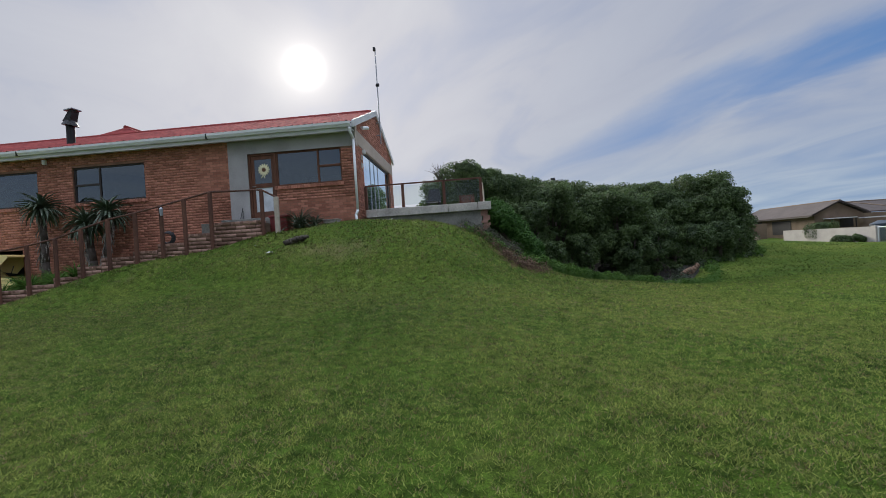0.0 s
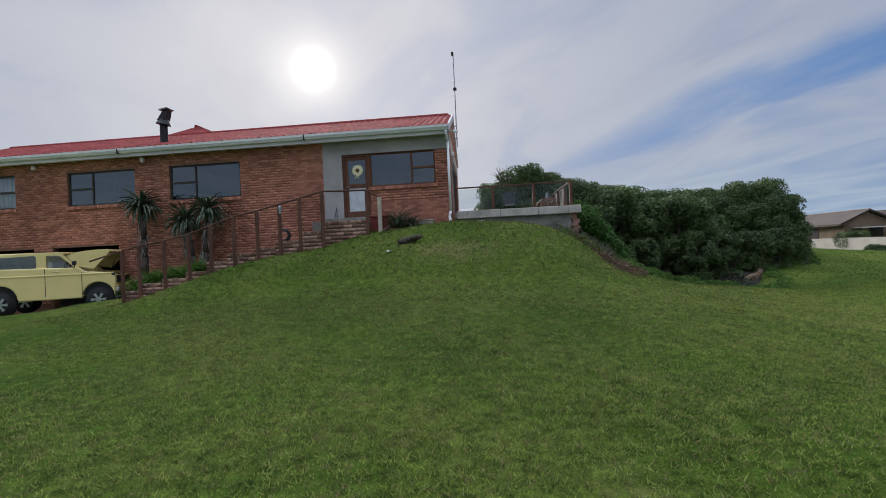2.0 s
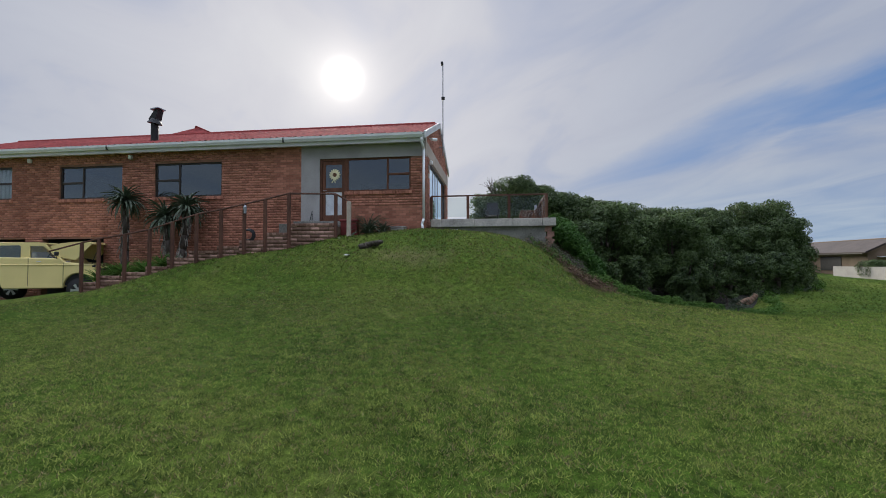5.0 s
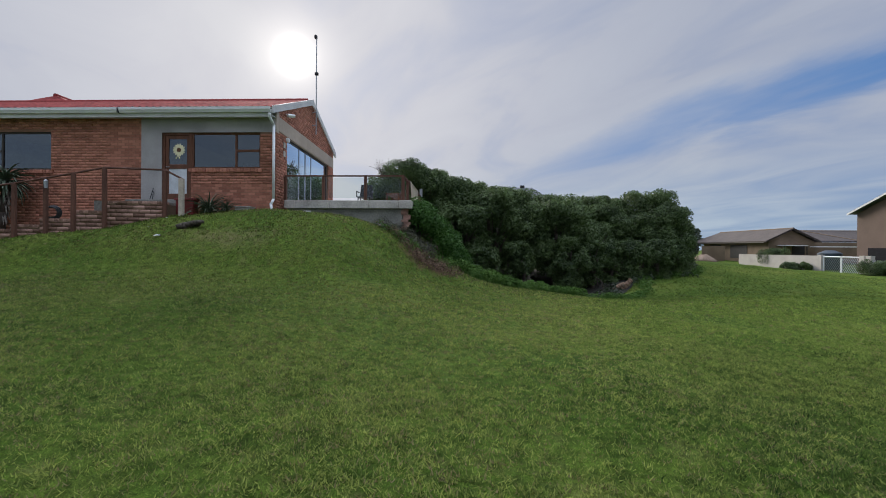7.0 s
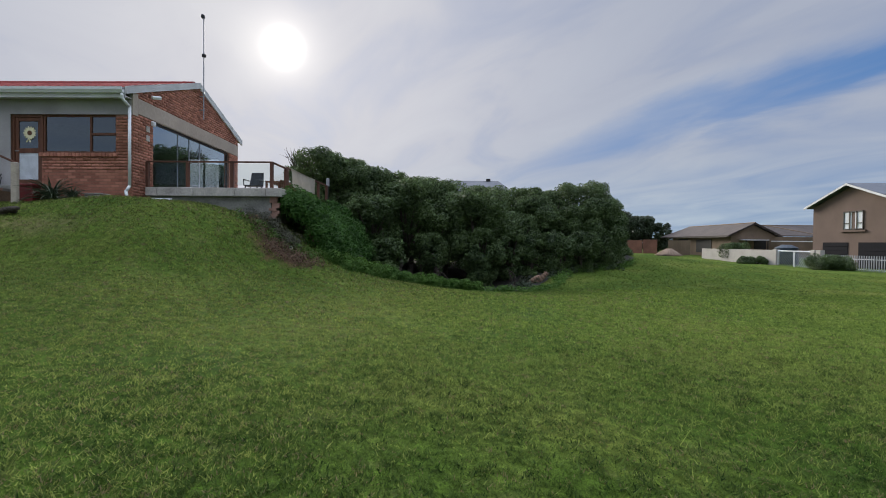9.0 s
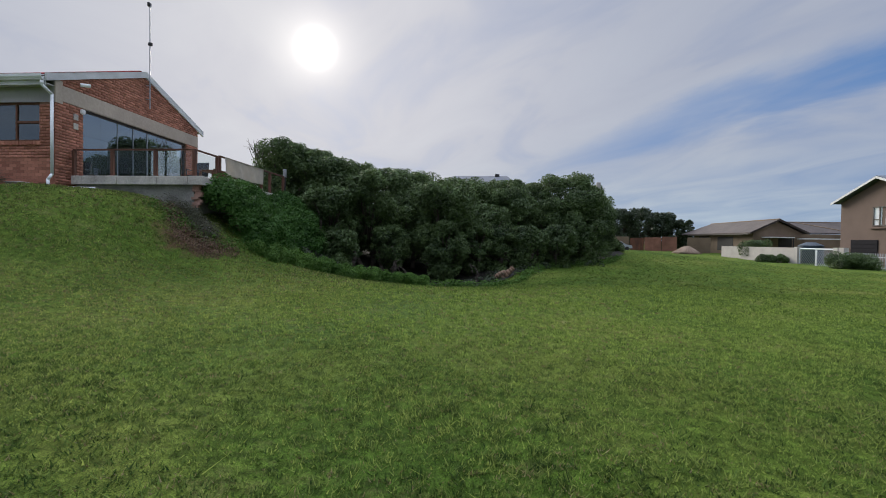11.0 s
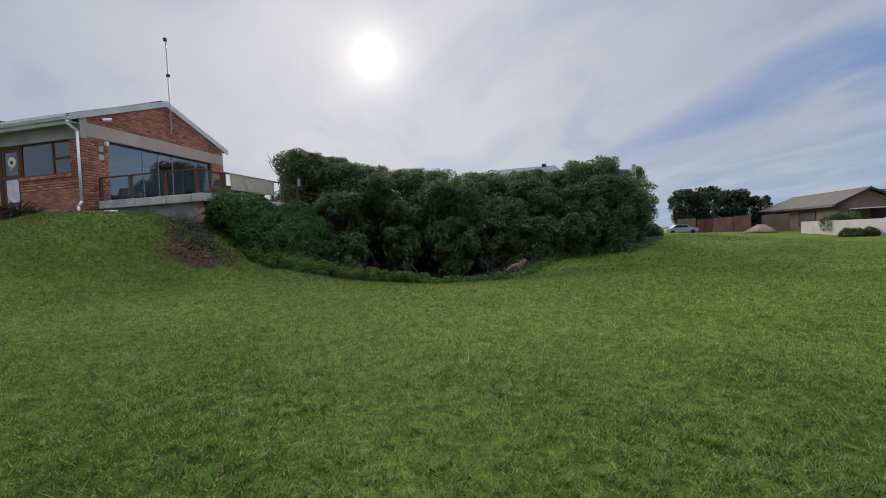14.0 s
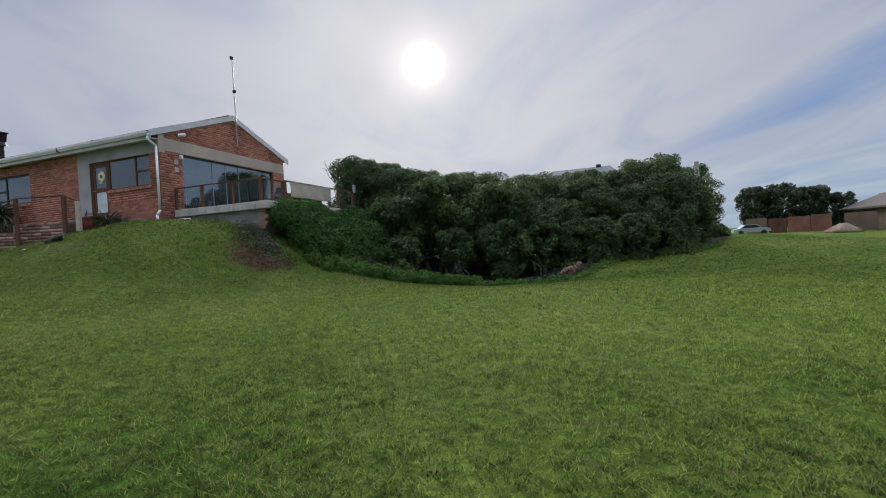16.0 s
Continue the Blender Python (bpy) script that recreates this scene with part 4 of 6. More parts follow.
def tree(name, label, x, y, top, r, low, count, size=0.11, leaf=None, clumps=85, category="tree", group="", lift=0.0, stems=3):
    """A trunk with limbs under a crown of many leaf clumps, uneven in outline."""
    z = gz(x, y)
    t = thing(name, label, category, (x, y, z), group)
    bm = bmesh.new()
    cz, rz = (top + low) / 2, (top - low) / 2
    cs, rs = [], []
    seed = rng.uniform(0, 50, 3)
    for k in range(clumps):
        a, v = rng.uniform(0, math.tau), rng.uniform(-1, 1)
        wide = (1 - abs(v) ** (2.4 if v > 0 else 6.0)) ** 0.5 * (1.0 if v > -0.15 else 0.82)
        lump = 0.78 + 0.55 * noise.noise(Vector((math.cos(a) * 1.3 + seed[0], math.sin(a) * 1.3 + seed[1], v * 1.6 + seed[2])))
        rr = r * (0.11 + 0.27 * rng.random() ** 1.8)
        f = rng.uniform(0.7, 1.05) * wide * lump
        c = np.array((math.cos(a) * (r - rr * 0.6) * f, math.sin(a) * (r - rr * 0.6) * f, cz - z + v * rz * (0.85 + 0.2 * lump)))
        c[2] = min(c[2], top - z - rr * 0.9)
        cs.append(c), rs.append(rr)
    cs.append(np.array((0, 0, top - z - 0.3 * r))), rs.append(0.3 * r)
    for k in range(stems):
        a = rng.uniform(0, math.tau)
        foot = Vector((0.25 * math.cos(a), 0.25 * math.sin(a), -0.15))
        head = Vector((0.55 * r * math.cos(a), 0.55 * r * math.sin(a), cz - z))
        limb(bm, foot, head, 0.11, 0.05, (rng.uniform(-0.2, 0.2), rng.uniform(-0.2, 0.2), 0.1))
    for k in rng.choice(len(cs), min(14, len(cs)), replace=False):
        c = Vector(cs[k])
        limb(bm, (0.15 * c.x, 0.15 * c.y, (cz - z) * 0.5), c, 0.05, 0.015, (0, 0, 0.15), 3)
    part("trunk", bm, BARK, t, smooth=True)
    v, f = leaves(cs, rs, count, size, 0.3, 0.5, 1.0, 0.55)
    raw("crown", v, f, leaf or LEAF, t)
    return t


HEDGE = "dense milkwood thicket beyond the lawn"
for x, y, top, r, low, cnt in (
    (-2.2, 26.2, 4.9, 1.25, 1.2, 9000), (-2.2, 24.4, 4.9, 1.7, 1.2, 12000), (-0.9, 26.0, 5.2, 1.8, 1.2, 10000),
    (-0.45, 22.5, 5.35, 1.95, 0.9, 19000), (0.3, 23.2, 5.15, 1.9, 0.9, 16000), (1.6, 23.3, 4.65, 2.1, 0.5, 22000), (2.7, 24.2, 4.55, 2.0, 0.5, 16000), (3.7, 24.9, 4.45, 2.2, 0.2, 20000),
    (5.2, 26.0, 4.4, 2.3, 0.0, 22000), (7.4, 26.8, 4.2, 2.4, -0.2, 22000), (9.6, 27.8, 4.3, 2.3, 0.0, 22000), (11.4, 28.6, 4.3, 2.1, 0.2, 18000),
    (13.2, 28.3, 4.68, 2.45, 0.2, 28000), (15.1, 30.3, 4.2, 1.6, 0.8, 14000),
    (2.0, 20.9, 3.1, 1.5, 0.2, 13000), (3.4, 22.0, 3.9, 1.6, 0.4, 14000), (5.0, 23.2, 2.9, 1.6, 0.35, 13000), (6.7, 22.6, 3.5, 2.0, 0.25, 19000), (8.9, 24.6, 2.7, 1.7, -0.3, 15000),
    (10.3, 25.9, 3.6, 1.8, -0.4, 17000), (12.2, 26.2, 3.1, 1.6, -0.4, 15000), (13.9, 26.8, 3.6, 1.8, -0.2, 17000), (15.2, 28.9, 3.2, 1.35, 0.1, 13000),
    (17.2, 37.5, 5.2, 1.6, 0.9, 9000),
    (2.9, 19.6, 1.2, 0.9, -0.4, 6000), (8.2, 22.6, 1.9, 1.0, -0.6, 7000), (9.3, 23.4, 1.5, 1.0, -0.7, 6000), (6.9, 21.6, 1.7, 1.15, -0.7, 9000), (4.6, 21.4, 1.5, 1.0, -0.3, 7000),
    (10.6, 23.9, 1.6, 1.2, -0.6, 7000), (12.2, 24.5, 1.7, 1.1, -0.5, 7000), (13.6, 25.8, 1.8, 1.1, -0.4, 6000),
):
    tree("milkwood_tree", "dense dark-green coastal tree with a rounded crown", x, y, top, r, low, int(cnt * (1.75 if y < 27 else 1.4)), 0.088, group=HEDGE, clumps=95)
for x, y, top, r, low in ((32.8, 84, 6.7, 3.0, 0.4), (36.5, 85, 7.0, 3.6, 0.6), (40.5, 86, 6.3, 3.2, 0.4), (43.5, 86, 5.0, 2.8, 0.4)):
    tree("dark_tree", "dark spreading tree behind the far fence", x, y, top, r, low, 9000, 0.3, LEAF_FAR, 70, group="dark trees behind the fence", stems=2)

bm = bmesh.new()
for k in range(14):
    a = rng.uniform(-0.6, 0.9)
    p = Vector((-1.75 + rng.uniform(-0.3, 0.6), 21.9 + rng.uniform(-0.3, 0.3), 4.5))
    q = p + Vector((-0.35 + 0.3 * a, 0.1 * a, rng.uniform(0.5, 1.0)))
    limb(bm, p, q, 0.016, 0.005, (rng.uniform(-0.1, 0.1), 0, 0.05), 3)
    limb(bm, p.lerp(q, 0.6), q + Vector((rng.uniform(-0.25, 0.2), 0, -0.1)), 0.008, 0.004, (0, 0, 0.03), 2)
tagged(part("bare_twigs", bm, BARK), "bare grey twigs standing out of the thicket top", "twigs")

# creeper bank at the end of the terrace
cs, rs = [], []
for k in range(210):
    y = 14.7 + 6.2 * rng.random()
    s = rng.random()
    x = 0.22 + (1.6 + 0.08 * (y - 15)) * s + 0.2 * math.sin(y * 1.7)
    zt = 2.55 - 0.05 * (y - 15) + 0.12 * math.sin(y * 2.3)
    zt -= 1.0 * min(max(15.1 - y, 0.0), 1.0)
    z = zt - (zt - gz(2.0, y) - 0.1) * s**1.6
    cs.append((x, y, z)), rs.append(rng.uniform(0.2, 0.42))
v, f = leaves(cs, rs, 60000, 0.065, 0.4, 0.3, 1.0, 0.3)
bank = thing("creeper_bank", "dense green creeper covering the bank below the terrace", "creeper")
raw("foliage", v, f, LEAF_BRIGHT, bank)
bm = bmesh.new()
cols, rows = 16, 10
grid = [[bm.verts.new((0.09 + 1.5 * (j / rows), 14.95 + 6.0 * i / cols, 2.2 - (2.3 - gz(1.7, 14.9 + 6.1 * i / cols)) * (j / rows) ** 1.4 + 0.04 * math.sin(i * 2.1 + j * 1.3))) for j in range(rows + 1)] for i in range(cols + 1)]
for i in range(cols):
    for j in range(rows):
        bm.faces.new((grid[i][j], grid[i + 1][j], grid[i + 1][j + 1], grid[i][j + 1]))
part("soil_bank", bm, SOIL, bank, smooth=True)

# ---- far buildings ----
h2 = thing("neighbour_house", "two-storey tan plastered house with a grey roof and two garage doors", "house")
bm = bmesh.new()
fx, ya, yb, ez = 45.5, 42.6, 52.0, 5.25
bx(bm, fx, ya, -1.8, fx + 12, yb, ez)
poly(bm, ((fx, ya, ez), (fx, yb, ez), (fx, (ya + yb) / 2, 7.1)), (12, 0, 0))
part("wall", bm, TAN, h2)
bm = bmesh.new()
mid = (ya + yb) / 2
for a in (ya - 0.7, yb + 0.7):
    poly(bm, ((fx - 0.5, a, ez - 0.05), (fx + 12.5, a, ez - 0.05), (fx + 12.5, mid, 7.3), (fx - 0.5, mid, 7.3)), (0, 0, 0.15))
part("roof", bm, TILEGREY, h2, "grey tiled roof")
bm = bmesh.new()
for a in (ya - 0.7, yb + 0.7):
    poly(bm, ((fx - 0.56, a, ez - 0.15), (fx - 0.56, mid, 7.2), (fx - 0.56, mid, 7.40), (fx - 0.56, a, ez + 0.06)), (0.05, 0, 0))
part("bargeboard", bm, FASCIA, h2)
DARKDOOR = mat("dark_garage_door", (0.008, 0.008, 0.012), 0.8, spec=0.1)
for a, b in ((47.5, 50.6), (43.2, 46.3)):
    gd = part("garage_door", bx(bmesh.new(), fx - 0.02, a, -1.12, fx + 0.02, b, 1.47), DARKDOOR, h2, "dark sectional garage door")
    for k in range(6):
        part("door_panel", bx(bmesh.new(), fx - 0.06, a, -1.1 + k * 0.43, fx - 0.021, b, -0.69 + k * 0.43, 0.01), DARKDOOR, gd)
bm = bmesh.new()
wy0, wy1, wz0, wz1 = 45.8, 48.1, 2.75, 4.6
for a, b, c, d in ((wy0, wy0 + 0.1, wz0, wz1), (wy1 - 0.1, wy1, wz0, wz1), (wy0, wy1, wz0, wz0 + 0.1), (wy0, wy1, wz1 - 0.1, wz1), (wy0 + 0.7, wy0 + 0.8, wz0, wz1), (wy1 - 0.8, wy1 - 0.7, wz0, wz1), (wy0, wy0 + 0.7, 3.35, 3.43), (wy1 - 0.7, wy1, 3.35, 3.43)):
    bx(bm, fx - 0.08, a, c, fx + 0.02, b, d)
w = part("window", bm, FRAME, h2, "dark-framed window with white curtains")
bm = bmesh.new()
for a, b in ((wy0 + 0.12, wy0 + 0.95), (wy1 - 0.95, wy1 - 0.12)):
    bx(bm, fx - 0.02, a, wz0 + 0.1, fx + 0.01, b, wz1 - 0.1)
part("curtain", bm, CURTAIN, w)
bm = bmesh.new()
bx(bm, fx - 0.15, wy0 - 0.3, wz0 - 0.22, fx, wy1 + 0.3, wz0 - 0.05)
part("sill", bm, TAN, w)

bung = thing("bungalow", "single-storey brown brick bungalow with a tiled gable roof", "house")
bm = bmesh.new()
bx0, bx1, by0, by1, bez, brz = 42.6, 48.4, 62.0, 78.0, 2.35, 3.95
bx(bm, bx0, by0, -1.5, bx1, by1, bez)
poly(bm, ((bx0, by0, bez), (bx1, by0, bez), ((bx0 + bx1) / 2, by0, brz - 0.15)), (0, 16, 0))
part("wall", bm, TAN2, bung)
bm = bmesh.new()
bm2x = (bx0 + bx1) / 2
for a in (bx0 - 0.6, bx1 + 0.6):
    poly(bm, ((a, by0 - 0.4, bez - 0.1), (a, by1 + 3, bez - 0.1), (bm2x, by1 + 0.5, brz), (bm2x, by0 - 0.4, brz)), (0, 0, 0.14))
poly(bm, ((bm2x, by0 + 8, brz), (bm2x + 20, by0 + 8, brz), (bm2x + 20, by0 + 1.5, bez), (bm2x + 3, by0 + 1.5, bez)), (0, 0, 0.14))
part("roof", bm, TILE, bung, "brown tiled roof")
# solid black slabs on the walls stand in for the shade inside openings
for q in ((bx0 - 0.05, 66.5, 0.0, bx0 + 0.05, 70.5, 1.9), (bx0 - 0.05, 73.0, 1.2, bx0 + 0.05, 76.0, 2.0), (45.6, by0 - 0.05, 0.6, 47.2, by0 + 0.05, 1.8)):
    part("window", bx(bmesh.new(), *q), BLACK, bung, "black slab in place of a shaded opening under the eaves")
bm = bmesh.new()
for a in (bx0 - 0.62, bx1 + 0.62):
    poly(bm, ((a, by0 - 0.45, bez - 0.16), (bm2x, by0 - 0.45, brz - 0.06), (bm2x, by0 - 0.45, brz + 0.16), (a, by0 - 0.45, bez + 0.06)), (0, 0.05, 0))
part("bargeboard", bm, FRAME, bung)
bm = bmesh.new()
for p, q in (((bm2x, by0 - 0.4, brz + 0.12), (bm2x, by1 + 0.5, brz + 0.12)), ((bm2x + 0.2, by0 + 8, brz + 0.14), (bm2x + 20, by0 + 8, brz + 0.14)), ((bm2x + 7, by0 + 8, brz + 0.14), (bm2x + 10, by0 + 1.5, bez + 0.14))):
    rod(bm, p, q, 0.11, n_side=6)
part("ridge_capping", bm, TAN2, bung)
bm = bmesh.new()
for q in range(8):
    bx(bm, bx0 - 0.62, by0 + 2 * q, bez - 0.2, bx0 - 0.5, by0 + 2 * q + 1.98, bez - 0.08)
part("gutter", bm, FRAME, bung)
part("window_ledge", bx(bmesh.new(), 43.6, by0 - 1.5, 1.75, 46.6, by0 - 0.02, 1.85), WHITE, bung, "white edge of a porch roof")
for u in (43.7, 46.5):
    part("porch_post", rod(bmesh.new(), (u, by0 - 1.4, -0.8), (u, by0 - 1.4, 1.75), 0.06), BLACK, bung)
bm = bmesh.new()
bx(bm, 47.5, 60.5, 1.6, 58.0, 61.5, 1.72)
part("awning", bm, WHITE, bung, "white edge of a patio roof")
bm = bmesh.new()
bx(bm, 48.6, 63.2, -0.5, 62.0, 70.0, 2.3)
part("annex", bm, TAN2, bung)

# boundary wall, gate and fence
wallf = thing("boundary_wall", "pale rendered garden wall along the far lawn", "wall", kind="structure")
bm = bmesh.new()
bx(bm, 39.3, 48.9, -2.0, 39.5, 62.9, 0.62)
part("wall", bm, PALEWALL, wallf)
for yy in (49.0, 44.0, 43.3):
    bm = bmesh.new()
    bx(bm, 39.2, yy - 0.25, -2.0, 39.6, yy + 0.25, 0.7)
    part("pillar", bm, PALEWALL, wallf)
gate = thing("metal_gate", "white steel gate with slanting bars", "gate", (39.4, 46.5, -1.15))
gate.scale.z = 1.3
for a, b, s in ((-2.2, -0.05, 1), (0.05, 2.2, -1)):
    bm = bmesh.new()
    for p, q in (((a, 0.05), (b, 0.05)), ((a, 1.3), (b, 1.3)), ((a, 0.05), (a, 1.3)), ((b, 0.05), (b, 1.3))):
        rod(bm, (0, p[0], p[1]), (0, q[0], q[1]), 0.045, n_side=6)
    g = part("gate_frame", bm, WHITE, gate)
    for k in range(-5, 12):
        y0, y1 = a + k * 0.24, a + k * 0.24 + 1.25
        u0, u1 = max(0, (a - y0) / 1.25), min(1, (b - y0) / 1.25)
        if u1 - u0 > 0.05:
            bm = bmesh.new()
            pts = [(0, y0 + 1.25 * u, 0.05 + 1.25 * (u if s > 0 else 1 - u)) for u in (u0, u1)]
            rod(bm, pts[0], pts[1], 0.024, n_side=5)
            part("bar", bm, PALESTEEL, g)
fence = thing("palisade_fence", "white steel palisade fence beside the driveway", "fence", (39.4, 40, -1.15))
fence.scale.z = 1.12
for k in range(30):
    bm = bmesh.new()
    bx(bm, -0.02, 3.0 - k * 0.22, 0.0, 0.02, 3.06 - k * 0.22, 1.3)
    part("pale", bm, PALESTEEL, fence)
bm = bmesh.new()
bx(bm, 0.02, -3.6, 0.25, 0.05, 3.1, 0.31)
bx(bm, 0.02, -3.6, 1.0, 0.05, 3.1, 1.06)
part("rail", bm, WHITE, fence)
tank = thing("water_tank", "dark green plastic water tank", "tank", (43, 52.5, -1.1))
tank.scale.z = 1.15
bm = bmesh.new()
rod(bm, (0, 0, 0), (0, 0, 1.7), 1.1, n_side=20)
rod(bm, (0, 0, 1.7), (0, 0, 2.0), 1.1, 0.4, 20)
part("body", bm, mat("dark_tank", (0.03, 0.045, 0.06), 0.5), tank)
back = thing("grey_roofed_house", "grey-roofed house beyond the thicket", "house")
bm = bmesh.new()
bx(bm, 4.0, 62, 0, 12.6, 70, 7.8)
part("wall", bm, PALEWALL, back)
bm = bmesh.new()
poly(bm, ((3.2, 61, 7.8), (13.4, 61, 7.8), (12.0, 66, 9.8), (4.6, 66, 9.8)), (0, 0, 0.15))
poly(bm, ((3.2, 71, 7.8), (13.4, 71, 7.8), (12.0, 66, 9.8), (4.6, 66, 9.8)), (0, 0, 0.15))
part("roof", bm, TILEGREY, back)

part("chimney", bx(bmesh.new(), 10.3, 65.6, 9.6, 10.9, 66.2, 10.2, 0.02), BLACK, back)
post = part("old_post", bx(bmesh.new(), 16.15, 33.0, gz(16.2, 33) - 0.1, 16.4, 33.2, 4.9, 0.03), PALEWALL)
tagged(post, "pale weathered concrete post standing in the thicket", "post")
lampp = thing("garden_lamp", "thin post lamp at the end of the terrace", "lamp", (0.12, 20.55, 2.5))
bm = bmesh.new()
rod(bm, (0, 0, 0), (0, 0, 1.2), 0.03)
part("post", bm, BLACK, lampp)
part("lamp_head", bx(bmesh.new(), -0.06, -0.06, 0.95, 0.06, 0.06, 1.3, 0.01), STEEL, lampp)

# ---- steps, planter and hand rail beside the door ----
STEPS = ((-14.33, -13.85, 0.52), (-13.85, -13.0, 0.74), (-13.0, -12.2, 0.86), (-12.2, -11.5, 1.05), (-11.5, -10.8, 1.34),
         (-10.8, -9.9, 1.56), (-9.9, -9.2, 1.70), (-9.2, -8.4, 1.88), (-8.4, -7.7, 2.12), (-7.7, -6.3, 2.40))
SY = 12.6
steps = thing("stepped_wall", "stepped retaining wall of weathered pinkish brick", "wall", kind="structure")
bm = bmesh.new()
for a, b, z in STEPS:
    bx(bm, a, SY + 0.014, -0.2, b, SY + 0.24, z - 0.075)
bx(bm, -6.52, SY + 0.24, 1.0, -6.314, WY - 0.02, 2.32)
part("core", bm, SOIL, steps)
rects = []
for a, b, z in STEPS:
    n_c = int((z + 0.2) / 0.112)
    rects += brick_rects(a, b, z - n_c * 0.112, z, (), 0.112, 0.27, 0.014)
brick_mesh("brickwork", rects, lambda u, z, d: np.stack([u, SY + 0.014 - d, z], -1), 0.016, BRICK_DARK, steps)
for a, b, z in STEPS:
    bm = bmesh.new()
    u = a
    while u < b - 0.05:
        bx(bm, u, SY - 0.01, z - 0.072, min(u + 0.105, b) - 0.008, SY + 0.24, z, 0.006)
        u += 0.112
    part("coping", bm, BRICK_DARK, steps, "bricks on edge")
bm = bmesh.new()
bx(bm, -8.1, SY + 0.245, 1.5, -6.53, WY - 0.02, 2.42)
bx(bm, -8.1, WY - 0.42, 2.42, -6.53, WY - 0.02, 2.56, 0.01)
part("landing", bm, CONCRETE_DARK, steps, "landing before the door")
bm = bmesh.new()
for k, (a, b, z) in enumerate(STEPS[1:-1]):
    bx(bm, a, SY + 0.245, 0.0, b, WY - 0.02, z - 0.05)
part("planter_soil", bm, SOIL, steps, "planted soil behind the wall")

hand = thing("hand_rail", "rusty brown timber hand rail climbing to the door", "railing")
RAIL = ((-14.28, 1.8), (-13.7, 1.93), (-12.83, 2.06), (-12.01, 2.22), (-11.27, 2.45), (-10.5, 2.69), (-9.73, 2.83), (-9.0, 2.99), (-8.36, 3.13), (-7.64, 3.30), (-6.25, 3.26))
for x, z in RAIL:
    bm = bmesh.new()
    low = min(gz(x, SY - 0.08) - 0.1, z - 1.2)
    bx(bm, x - 0.044, SY - 0.12, low, x + 0.044, SY - 0.04, z, 0.008)
    part("post", bm, WOODPOST, hand)
pts = [(-15.4, 1.52), *RAIL, (-5.86, 3.02)]
for (xa, za), (xb, zb) in zip(pts, pts[1:]):
    bm = bmesh.new()
    rod(bm, (xa, SY - 0.08, za + 0.015), (xb, SY - 0.08, zb + 0.015), 0.027, n_side=8)
    part("rail", bm, WOODPOST, hand)
bm = bmesh.new()
bx(bm, -5.92, SY - 0.13, 1.8, -5.81, SY - 0.03, 3.04, 0.012)
part("end_post", bm, PALEWOOD, hand, "pale weathered end post")
bm = bmesh.new()
rod(bm, (-8.93, SY - 0.17, 2.71), (-8.93, SY - 0.17, 2.91), 0.035, 0.05)
rod(bm, (-8.93, SY - 0.17, 2.91), (-8.93, SY - 0.17, 2.96), 0.05, 0.01)
lantern = tagged(part("garden_lantern", bm, STEEL), "small steel lantern hung on the rail post", "lantern")
# coiled hose on the wall, planter, box and pipe
bm = bmesh.new()
for k in range(3):
    for i in range(20):
        a, b = i * math.tau / 20, (i + 1) * math.tau / 20
        r = 0.15 + 0.02 * k
        rod(bm, (-8.95 + r * math.cos(a), SY + 0.03 + 0.03 * k, 2.05 + r * math.sin(a)), (-8.95 + r * math.cos(b), SY + 0.03 + 0.03 * k, 2.05 + r * math.sin(b)), 0.022, n_side=6)
hose = tagged(part("hose_coil", bm, BLACK), "black garden hose coiled on the stepped wall", "hose")


def slide_on_ray(p):
    """Slides a point along its ray from a camera eye, so wall and rail slant from the house down towards the drive."""
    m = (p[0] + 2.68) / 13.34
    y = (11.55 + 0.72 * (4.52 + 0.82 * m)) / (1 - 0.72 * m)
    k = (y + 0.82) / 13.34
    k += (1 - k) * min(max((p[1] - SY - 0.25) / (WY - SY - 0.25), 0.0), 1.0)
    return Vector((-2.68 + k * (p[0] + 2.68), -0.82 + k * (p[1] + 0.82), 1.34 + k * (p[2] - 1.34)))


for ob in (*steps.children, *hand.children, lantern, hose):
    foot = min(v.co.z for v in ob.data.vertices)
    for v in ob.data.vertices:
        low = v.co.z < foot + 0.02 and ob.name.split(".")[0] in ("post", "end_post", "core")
        v.co = slide_on_ray(v.co)
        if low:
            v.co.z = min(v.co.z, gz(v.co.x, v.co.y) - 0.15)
pot = thing("planter", "dark red rectangular planter beside the landing", "planter", (-6.0, 13.0, gz(-6.0, 13.0)))
REDPOT = mat("dark_red_planter", (0.16, 0.022, 0.02), 0.6)
bm = bmesh.new()
bx(bm, -0.26, -0.14, 0.0, 0.26, 0.14, 0.46, 0.015)
part("body", bm, REDPOT, pot)
bm = bmesh.new()
bx(bm, -0.29, -0.17, 0.42, 0.29, 0.17, 0.49, 0.015)
part("rim", bm, REDPOT, pot)
z = gz(-4.6, 13.7)
bm = bmesh.new()
bx(bm, -4.85, 13.5, z - 0.05, -4.4, 13.85, z + 0.14, 0.015)
bx(bm, -4.88, 13.47, z + 0.14, -4.37, 13.88, z + 0.17, 0.01)
tagged(part("drain_box", bm, CONCRETE), "grey concrete drain box by the house wall", "drain")
z = gz(-3.2, 14.1)
bm = bmesh.new()
rod(bm, (-3.62, 13.98, z + 0.05), (-2.75, 14.16, z + 0.05), 0.045)
tagged(part("drain_pipe", bm, WHITE, smooth=True), "white plastic pipe lying on the grass", "pipe")
